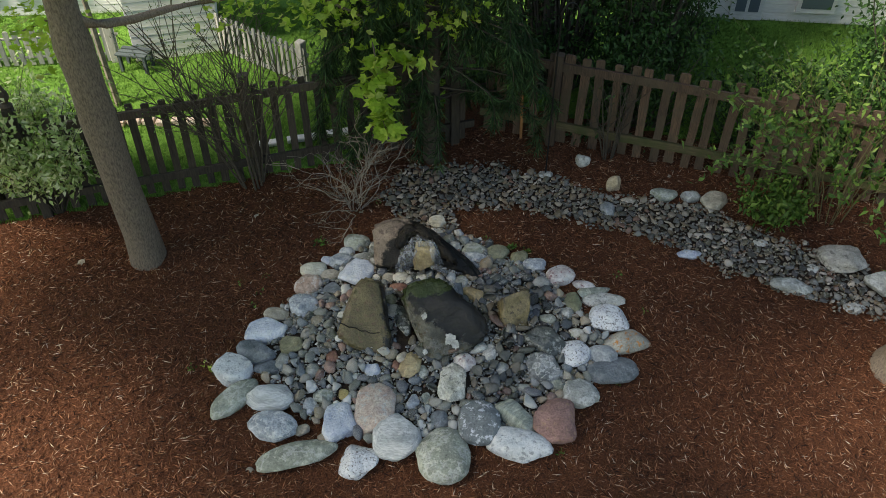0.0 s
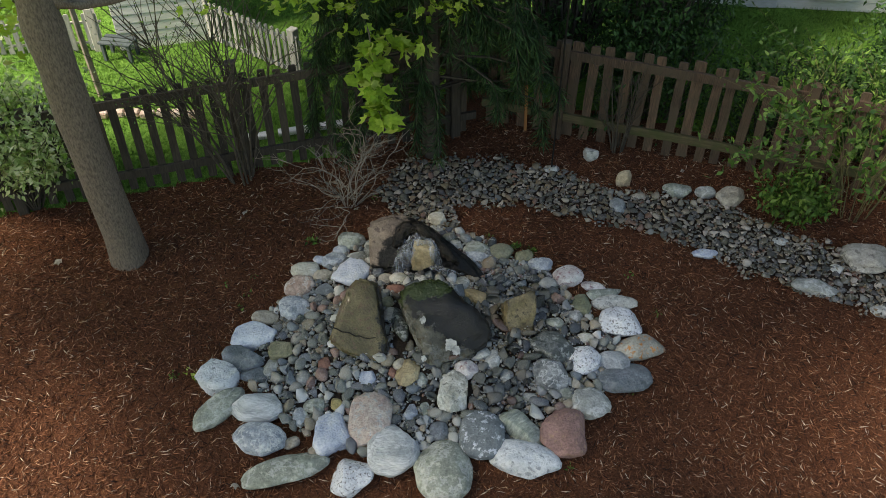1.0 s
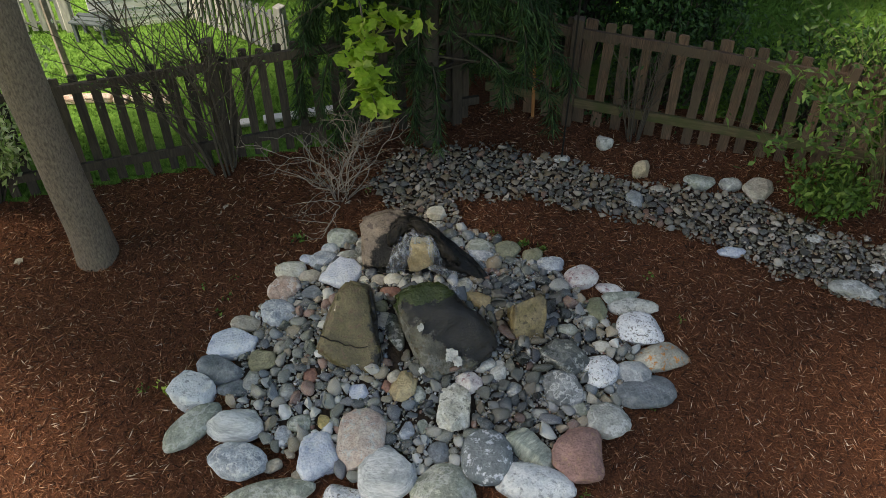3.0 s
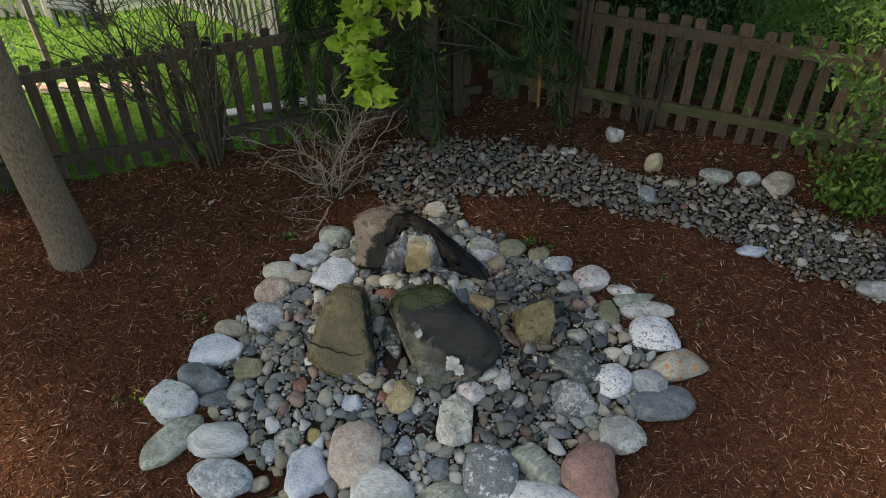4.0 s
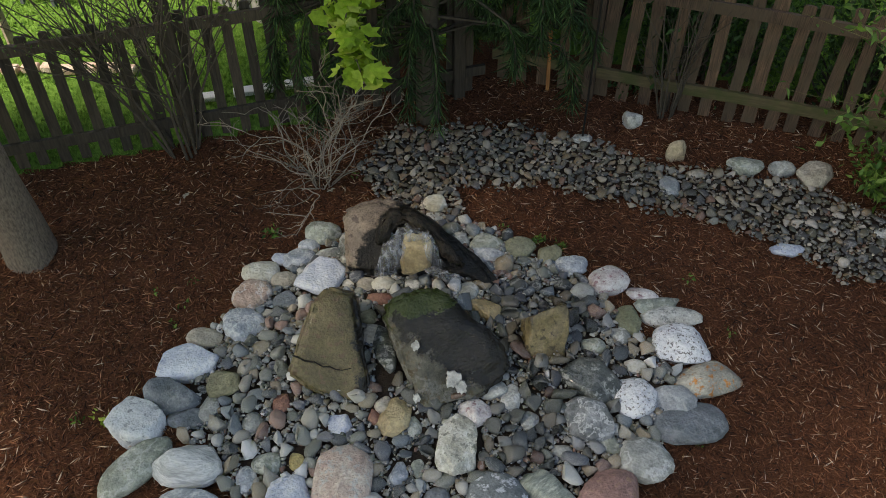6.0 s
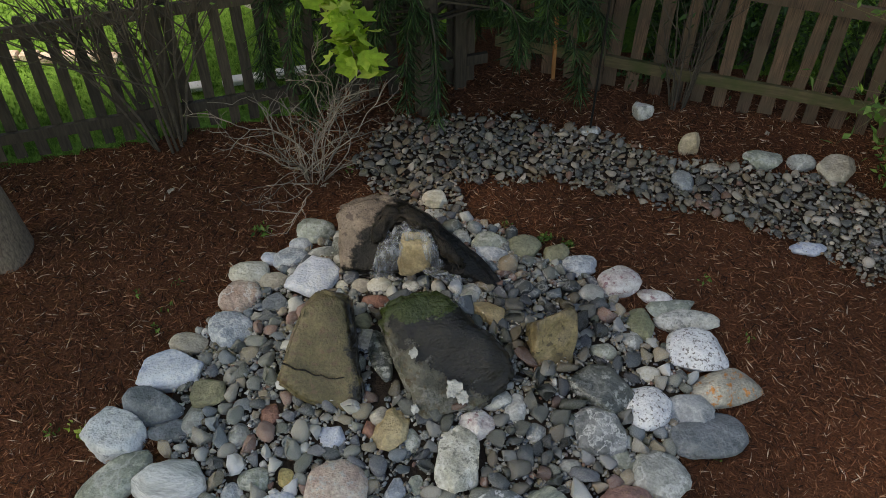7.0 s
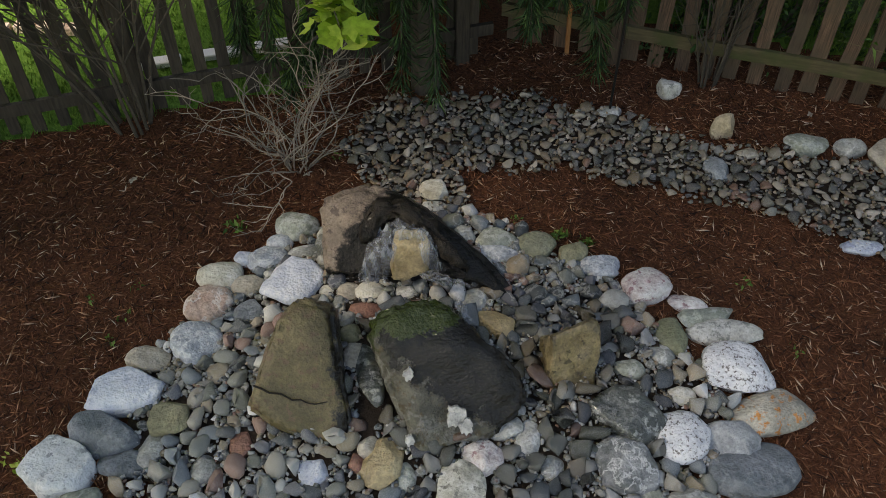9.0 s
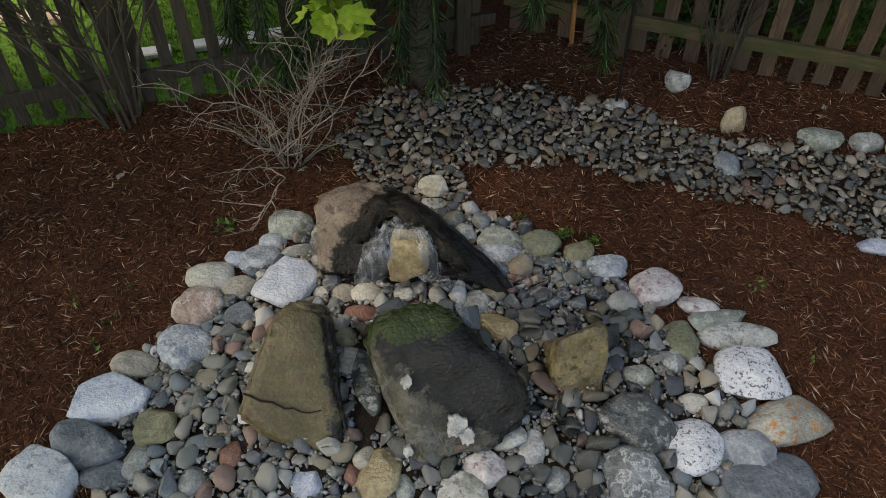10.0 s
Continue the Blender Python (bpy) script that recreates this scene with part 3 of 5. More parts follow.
boulder(0.30, 2.84, 0.38, 0.52, 0.25, 0, "lichen", 0.2, 11)
boulder(0.63, 2.66, 0.58, 0.36, 0.23, -16, "white", 0.3, 12)
boulder(0.61, 2.92, 0.47, 0.26, 0.19, -49, "stripe", 0.6, 13)
boulder(0.94, 2.87, 0.39, 0.51, 0.24, 0, "red", 0.5, 14)
boulder(1.20, 3.15, 0.34, 0.30, 0.20, -27, "grey", 0.3, 15)
boulder(1.51, 3.39, 0.48, 0.29, 0.14, 11, "slate", 0.2, 16)
boulder(1.42, 3.56, 0.35, 0.23, 0.15, -20, "slatelight", 0.5, 17)
boulder(1.19, 3.57, 0.29, 0.33, 0.18, 0, "speckled", 0.1, 18)
boulder(1.68, 3.70, 0.46, 0.24, 0.16, 14, "orange", 0.3, 19)
boulder(1.55, 3.93, 0.38, 0.31, 0.21, -7, "speckled", 0.4, 20)
boulder(1.53, 4.17, 0.42, 0.17, 0.11, -7, "pale", 0.5, 21)
boulder(1.46, 4.28, 0.34, 0.15, 0.08, 11, "sage", 0.5, 22)
boulder(1.37, 4.37, 0.23, 0.13, 0.09, -7, "pinkwhite", 0.5, 23)
boulder(1.14, 4.46, 0.29, 0.24, 0.16, 20, "pinkwhite", 0.3, 24)
boulder(0.90, 4.59, 0.26, 0.17, 0.11, 11, "bluegrey", 0.3, 25)
boulder(0.75, 4.69, 0.21, 0.16, 0.12, 39, "olive", 0.2, 26)
boulder(0.55, 4.73, 0.23, 0.20, 0.13, 0, "moss", 0.2, 27)
boulder(0.31, 4.77, 0.26, 0.18, 0.12, 11, "sage", 0.2, 28)
boulder(0.11, 4.80, 0.17, 0.16, 0.11, 0, "grey", 0.2, 29)
boulder(-0.06, 5.19, 0.19, 0.19, 0.12, 0, "cream", 0.3, 30)
boulder(-0.05, 5.04, 0.19, 0.13, 0.08, 0, "grey", 0.2, 31)
boulder(0.31, 4.64, 0.26, 0.15, 0.10, -7, "bluegrey", 0.4, 32)
boulder(-0.87, 4.90, 0.28, 0.21, 0.14, -11, "sage", 0.2, 33)
boulder(-0.96, 4.78, 0.16, 0.12, 0.08, 0, "bluegrey", 0.2, 34)
boulder(-1.01, 4.65, 0.24, 0.17, 0.12, 7, "bluegrey", 0.4, 35)
boulder(-0.81, 4.69, 0.20, 0.12, 0.08, 14, "grey", 0.2, 36)
boulder(-1.14, 4.67, 0.15, 0.12, 0.08, 0, "bluewhite", 0.4, 37)
boulder(-1.27, 4.54, 0.27, 0.22, 0.14, 0, "cream", 0.2, 38)
boulder(-1.30, 4.33, 0.28, 0.25, 0.16, -14, "pinkbrown", 0.4, 39)
boulder(-1.06, 4.28, 0.20, 0.16, 0.10, 0, "slate", 0.6, 40)
boulder(-1.10, 4.46, 0.20, 0.16, 0.10, 0, "tan", 0.2, 41)
boulder(-0.84, 4.43, 0.32, 0.32, 0.19, -20, "bluewhite", 0.7, 42)
boulder(-1.33, 4.09, 0.30, 0.26, 0.17, -33, "bluegrey", 0.4, 43)
boulder(-1.55, 4.00, 0.27, 0.16, 0.11, -11, "tan", 0.4, 44)
boulder(-1.63, 3.81, 0.40, 0.26, 0.17, 7, "bluewhite", 0.6, 45)
boulder(-1.69, 3.58, 0.36, 0.25, 0.17, 6, "slate", 0.8, 46)
boulder(-1.56, 3.44, 0.28, 0.17, 0.08, 0, "slate", 0.4, 47)
boulder(-1.38, 3.66, 0.23, 0.22, 0.14, 0, "olive", 0.5, 48)
boulder(-1.45, 3.51, 0.14, 0.23, 0.08, 0, "grey", 0.2, 49)
boulder(0.09, 3.22, 0.31, 0.42, 0.18, -27, "rough", 0.7, 50)
boulder(-0.30, 3.39, 0.23, 0.27, 0.14, 0, "tanyellow", 0.7, 51)
boulder(0.88, 3.39, 0.31, 0.35, 0.17, 39, "darkrough", 0.7, 52)
boulder(0.94, 3.66, 0.46, 0.30, 0.20, -20, "wet", 0.4, 53)
boulder(0.19, 3.42, 0.21, 0.20, 0.13, 0, "pinkwhite", 0.6, 54)
boulder(0.31, 3.57, 0.18, 0.15, 0.10, 0, "grey", 0.3, 55)
boulder(0.41, 3.53, 0.14, 0.20, 0.09, 0, "grey", 0.3, 56)
boulder(-0.40, 4.36, 0.18, 0.14, 0.09, 0, "cream", 0.1, 57)
boulder(-0.20, 4.34, 0.13, 0.12, 0.08, 0, "grey", 0.2, 58)
boulder(-0.52, 4.37, 0.13, 0.15, 0.08, 0, "tan", 0.2, 59)
boulder(-0.64, 4.38, 0.10, 0.12, 0.06, 0, "cream", 0.2, 60)
boulder(-0.43, 4.23, 0.21, 0.11, 0.07, 0, "redbrown", 0.3, 61)
boulder(-0.46, 3.96, 0.12, 0.21, 0.07, 0, "tan", 0.3, 62)
boulder(0.27, 4.14, 0.23, 0.18, 0.12, -14, "tanyellow", 0.4, 63)
boulder(0.17, 4.28, 0.16, 0.19, 0.10, 0, "grey", 0.2, 64)
boulder(-0.03, 2.90, 0.17, 0.22, 0.11, 0, "slate", 0.2, 65)
boulder(-0.86, 3.15, 0.11, 0.15, 0.07, 0, "yellow", 0.3, 66)
boulder(-1.04, 3.13, 0.19, 0.16, 0.11, 0, "sage", 0.2, 67)
boulder(-0.99, 3.50, 0.13, 0.18, 0.08, 0, "redbrown", 0.6, 68)
boulder(-1.16, 3.39, 0.14, 0.16, 0.09, 0, "grey", 0.2, 69)
boulder(-0.62, 3.36, 0.17, 0.17, 0.10, 27, "bluewhite", 0.7, 70)
boulder(-0.18, 3.34, 0.12, 0.18, 0.07, 0, "sage", 0.1, 71)
boulder(-1.15, 3.04, 0.13, 0.22, 0.08, 0, "bluegrey", 0.3, 72)
boulder(-1.20, 2.81, 0.15, 0.13, 0.09, 27, "tan", 0.4, 73)
boulder(-0.99, 2.75, 0.14, 0.11, 0.07, 0, "tan", 0.3, 74)
boulder(-0.26, 3.06, 0.13, 0.16, 0.08, 0, "bluegrey", 0.4, 75)
boulder(-0.15, 3.11, 0.10, 0.17, 0.06, 0, "sage", 0.2, 76)
boulder(0.99, 3.26, 0.13, 0.20, 0.08, 27, "sage", 0.4, 77)
boulder(0.71, 3.20, 0.14, 0.12, 0.08, 0, "grey", 0.3, 78)
boulder(0.53, 3.39, 0.13, 0.15, 0.08, 0, "grey", 0.4, 79)
boulder(1.16, 4.02, 0.15, 0.16, 0.09, 0, "grey", 0.3, 80)
boulder(0.97, 3.93, 0.18, 0.14, 0.09, 0, "sage", 0.3, 81)
boulder(1.23, 3.79, 0.16, 0.12, 0.08, 0, "cream", 0.2, 82)
boulder(1.23, 4.14, 0.18, 0.24, 0.11, 0, "moss", 0.4, 83)
boulder(1.55, 6.10, 0.16, 0.14, 0.19, 0, "pale", 0.5, 84)
boulder(1.12, 5.91, 0.18, 0.12, 0.08, 0, "grey", 0.2, 85)
boulder(1.84, 5.73, 0.17, 0.14, 0.24, 0, "buff", 0.7, 86)
boulder(1.97, 5.52, 0.19, 0.12, 0.08, 0, "tan", 0.5, 87)
boulder(2.36, 5.59, 0.30, 0.19, 0.13, 0, "sage", 0.3, 88)
boulder(2.64, 5.57, 0.21, 0.16, 0.11, 0, "grey", 0.2, 89)
boulder(2.87, 5.49, 0.30, 0.26, 0.17, 0, "tan", 0.3, 90)
boulder(1.73, 5.39, 0.17, 0.24, 0.11, 0, "slatelight", 0.3, 91)
boulder(2.47, 4.77, 0.24, 0.14, 0.09, -7, "bluewhite", 0.3, 92)
boulder(3.96, 4.68, 0.48, 0.36, 0.24, -20, "greylight", 0.4, 93)
boulder(3.38, 4.36, 0.42, 0.20, 0.13, -11, "grey", 0.3, 94)
boulder(4.26, 4.37, 0.33, 0.30, 0.20, 0, "grey", 0.3, 95)
boulder(3.65, 4.58, 0.14, 0.12, 0.08, 0, "pale", 0.3, 96)
boulder(3.22, 4.92, 0.16, 0.11, 0.07, 0, "grey", 0.3, 97)
boulder(3.91, 4.10, 0.22, 0.13, 0.08, 0, "grey", 0.3, 98)


# stones wedged between the big rocks
# added black filler stone; its dark colour stands in for the slot's shade
boulder(-0.36, 3.84, 0.16, 0.44, 0.12, 8, "wet", 0.4, 99)
boulder(-0.36, 3.47, 0.12, 0.12, 0.09, 0, "tan", 0.3, 101)
boulder(-0.28, 3.43, 0.15, 0.13, 0.09, 30, "wet", 0.3, 102)
boulder(-0.42, 3.40, 0.09, 0.12, 0.08, 10, "redbrown", 0.5, 103)
boulder(-0.49, 4.08, 0.12, 0.12, 0.10, 0, "olive", 0.3, 104)


# keep the slot between the big rocks and their feet clear of pebbles
# the dark grit left bare here stands in for shade in the slot
FOOT.append((-0.36, 3.83, 0.07, 0.34, 0))
FOOT.append((0.03, 3.74, 0.42, 0.2, 0))


# ---- the fountain's large rocks ----
def slab_bm(pts, thick, rough, seed, bevel=0.03, dome=0.0, cuts=3, facets=()):
    """A thick rock from an outline in its own plane (x across, y up the face, z out of it)."""
    bm = bmesh.new()
    f = bm.faces.new([bm.verts.new((x, y, 0)) for x, y in pts])
    if f.normal.z < 0 or f.calc_area() == 0:
        f.normal_update()
    ext = bmesh.ops.extrude_face_region(bm, geom=[f])
    bmesh.ops.translate(bm, vec=(0, 0, -thick), verts=[v for v in ext["geom"] if isinstance(v, bmesh.types.BMVert)])
    bmesh.ops.recalc_face_normals(bm, faces=bm.faces)
    bmesh.ops.bevel(bm, geom=bm.edges[:], offset=bevel, segments=2, affect="EDGES", clamp_overlap=True)
    bmesh.ops.triangulate(bm, faces=bm.faces[:])
    for _ in range(cuts):
        long = [e for e in bm.edges if e.calc_length() > 0.045]
        if long:
            bmesh.ops.subdivide_edges(bm, edges=long, cuts=1)
            bmesh.ops.triangulate(bm, faces=[q for q in bm.faces if len(q.verts) > 3])
    bm.normal_update()
    cx, cy = sum(p[0] for p in pts) / len(pts), sum(p[1] for p in pts) / len(pts)
    rad = max(math.hypot(p[0] - cx, p[1] - cy) for p in pts)
    off = Vector((seed * 5.1, seed * 2.3, 0))
    for v in bm.verts:
        if v.co.z > -0.02:
            v.co.z += dome * (1 - (math.hypot(v.co.x - cx, v.co.y - cy) / rad) ** 2)
        for fx, fy, start, steep in facets:
            fall = fx * v.co.x + fy * v.co.y - start
            if fall > 0 and v.co.z > -0.5 * thick:
                v.co.z -= steep * fall
        v.co += v.normal * rough * (noise.noise(v.co * 5 + off) + 0.5 * noise.noise(v.co * 13 + off) + 0.3 * noise.noise(v.co * 31 + off))
    return bm


def standing_rock(name, label, pts, thick, x, y, z, lean, turn, mat, rough=0.02, seed=1, dome=0.0, bevel=0.03, facets=()):
    ob = part(name, slab_bm(pts, thick, rough, seed, bevel, dome, 3, facets), mat, smooth=True)
    ob.matrix_world = pose(x, y, z) @ pose(0, 0, 0, lean, 0, 0) @ pose(0, 0, 0, 0, turn, 0)
    return tagged(ob, label, "rock", "rocks of the fountain")


SLAB = [(0.001, 0.393), (0.184, 0.335), (0.226, 0.068), (0.288, -0.315), (0.234, -0.362), (-0.099, -0.240), (-0.241, -0.148), (-0.182, 0.002), (-0.082, 0.302)]
BIG = [(-0.411, 0.234), (-0.365, 0.300), (-0.232, 0.363), (-0.083, 0.391), (0.033, 0.325), (0.132, 0.217), (0.265, 0.126), (0.406, -0.015), (0.384, -0.164), (0.265, -0.238), (0.132, -0.313), (-0.066, -0.354), (-0.199, -0.354), (-0.249, -0.164), (-0.315, 0.002), (-0.389, 0.151)]
BACK = [(-0.260, 0.166), (-0.183, 0.221), (0.001, 0.272), (0.203, 0.221), (0.350, 0.114), (0.524, -0.021), (0.717, -0.179), (0.854, -0.352), (0.805, -0.400), (0.634, -0.315), (0.460, -0.284), (0.203, -0.284), (-0.054, -0.284), (-0.198, -0.275), (-0.220, 0.001)]
ARCH = [(-0.276, 0.161), (-0.204, 0.241), (-0.116, 0.275), (-0.009, 0.250), (0.098, 0.161), (0.187, 0.045), (0.294, -0.061), (0.276, -0.106), (0.187, -0.053), (0.130, 0.027), (0.071, 0.108), (0.018, 0.152), (-0.062, 0.173), (-0.142, 0.161), (-0.204, 0.104), (-0.240, 0.045), (-0.293, 0.045)]
slab = standing_rock("leaning_slab", "olive-brown cracked slab leaning in the fountain", SLAB, 0.26, -0.72, 3.70, 0.25, 46, 3, M_SLAB, 0.018, 2, 0.015, 0.02, ((1.0, 0.25, 0.20, 0.7), (0.35, 0.9, 0.24, 0.5), (-0.4, -0.9, 0.16, 0.25)))
big = standing_rock("front_rock", "large dark wet rock with green moss on top", BIG, 0.36, 0.03, 3.68, 0.27, 44, 4, M_BIG, 0.034, 4, 0.02, 0.03, ((0.0, 1.0, 0.16, 0.55), (-1.0, -0.25, 0.20, 0.6), (0.8, 0.5, 0.20, 0.5)))
back = standing_rock("back_rock", "large tan-grey rock with a wet black side", BACK, 0.42, -0.46, 4.61, 0.37, 42, -8, M_BACK, 0.024, 6, 0.03, 0.04, ((0.0, 1.0, 0.12, 0.6), (0.6, 0.6, 0.10, 0.4)))
arch = standing_rock("arch_rock", "black wet lip of rock over the water spout", ARCH, 0.24, -0.16, 4.39, 0.42, 44, 0, M_ARCH, 0.055, 8, 0.03, 0.018)

# a crack across the slab, lichen on the dark rock
bm = bmesh.new()
crack = [(-0.196, -0.025), (-0.157, -0.042), (-0.116, -0.052), (-0.066, -0.078), (-0.016, -0.085), (0.026, -0.105), (0.068, -0.107), (0.109, -0.118), (0.159, -0.112)]
tube(bm, [(x + 0.006 * math.sin(i * 5.1), y + 0.012 * math.sin(i * 2.7), 0.016 + 0.003 * math.sin(i * 2.1)) for i, (x, y) in enumerate(crack)], 0.006, 0.003, 5)
part("crack", bm, M_ARCH, slab, "dark crack across the face")
for (lx, ly), ls, sd in zip([(0.033, -0.164), (0.074, -0.210), (-0.199, 0.038), (-0.191, -0.277)], (0.046, 0.036, 0.024, 0.022), (1, 2, 3, 4)):
    bm = bmesh.new()
    ring = [bm.verts.new((lx + ls * (1 + 0.8 * noise.noise(Vector((math.cos(a) * 2, math.sin(a) * 2, sd * 5)))) * math.cos(a),
                          ly + ls * 1.1 * (1 + 0.8 * noise.noise(Vector((math.cos(a) * 2, math.sin(a) * 2, sd * 9)))) * math.sin(a), 0)) for a in [k * 2 * math.pi / 22 for k in range(22)]]
    f = bm.faces.new(ring)
    ext = bmesh.ops.extrude_face_region(bm, geom=[f])
    bmesh.ops.translate(bm, vec=(0, 0, -0.05), verts=[v for v in ext["geom"] if isinstance(v, bmesh.types.BMVert)])
    lic = part("lichen", bm, M_LICHEN, big, "whitish lichen patch")
    lic.matrix_local = pose(0, 0, 0.052)

# the upright brown block and the spout stone
block = part("brown_block", boulder_bm(0.29, 0.24, 0.50, 0.9, 77, 4), M_BLOCK, smooth=True)
block.matrix_world = pose(0.65, 3.94, 0.10, -22, 6, 8)
tagged(block, "upright wet brown block beside the fountain", "rock", "rocks of the fountain")
spout = part("spout_stone", boulder_bm(0.22, 0.14, 0.30, 0.7, 81, 4), STONE["tanyellow"], smooth=True)
spout.matrix_world = pose(-0.18, 4.44, 0.36, -14, 0, 0)
tagged(spout, "yellow-tan wet stone under the spout", "rock", "rocks of the fountain")


# ---- running water ----
def stream(pts, width, seed):
    """A thin uneven veil of water along a falling line."""
    bm = bmesh.new()
    rows = []
    n = len(pts) - 1
    for i, p in enumerate(pts):
        w = width * (0.55 + 0.45 * math.sin(math.pi * (0.15 + 0.6 * i / n)))
        row = []
        for k in range(13):
            u = k / 12 - 0.5
            jit = noise.noise(Vector((i * 0.5, k * 0.9, seed * 3.3)))
            row.append(bm.verts.new(Vector(p) + Vector((u * w * (1 + 0.25 * jit), -0.05 * (0.25 - u * u) + 0.02 * jit, 0.03 * jit - 0.12 * u * u))))
        rows.append(row)
    for a, b in zip(rows, rows[1:]):
        for k in range(12):
            bm.faces.new((a[k], a[k + 1], b[k + 1], b[k]))
    bmesh.ops.solidify(bm, geom=bm.faces[:], thickness=0.006)
    return bm


def arc(a, b, n=9, out=0.06):
    a, b = Vector(a), Vector(b)
    return [a.lerp(b, i / n) + Vector((0, -out * math.sin(math.pi * i / n), 0.05 * math.sin(math.pi * i / n))) for i in range(n + 1)]


water = empty("water", -0.18, 4.44, 0.36)
tagged(water, "thin white streams of water falling from the spout", "water")
inv = water.matrix_world.inverted()
for a, b, w, sd in (((-0.30, 4.50, 0.51), (-0.39, 4.35, 0.25), 0.17, 1), ((-0.11, 4.48, 0.51), (-0.03, 4.40, 0.28), 0.10, 2), ((-0.21, 4.53, 0.54), (-0.21, 4.47, 0.43), 0.24, 5), ((-0.11, 4.39, 0.30), (0.12, 4.33, 0.25), 0.14, 3), ((0.09, 4.24, 0.24), (0.12, 4.11, 0.20), 0.07, 4)):
    ob = part("stream", stream(arc(a, b), w, sd), m_water, water, smooth=True)
    ob.matrix_local = inv

# ---- maple ----
def leafy(name, tmpl, pts, size, spread, mat, droop=0.3, seed=1, tilt=1.0):
    r = np.random.default_rng(seed)
    pts = np.asarray(pts, float)
    n = len(pts)
    s = r.uniform(1 - spread, 1 + spread, n) * size
    return many(name, tmpl[0], tmpl[1], turns(n, tilt, r) * s[:, None, None], pts, mat)


def hanging(n, r):
    """Rotations for leaves that hang tip down, turned all ways."""
    a = r.uniform(0, 2 * np.pi, n)
    b = r.normal(-2.35, 0.4, n)
    ca, sa, cb, sb = np.cos(a), np.sin(a), np.cos(b), np.sin(b)
    z, o = np.zeros(n), np.ones(n)
    rz = np.stack([ca, -sa, z, sa, ca, z, z, z, o], 1).reshape(n, 3, 3)
    rx = np.stack([o, z, z, z, cb, -sb, z, sb, cb], 1).reshape(n, 3, 3)
    return rz @ rx


def along(pts, n, spread, r):
    pts = np.asarray([tuple(p) for p in pts])
    t = r.uniform(0, len(pts) - 1.001, n)
    i = t.astype(int)
    f = (t - i)[:, None]
    return pts[i] * (1 - f) + pts[i + 1] * f + r.normal(0, 1, (n, 3)) * spread


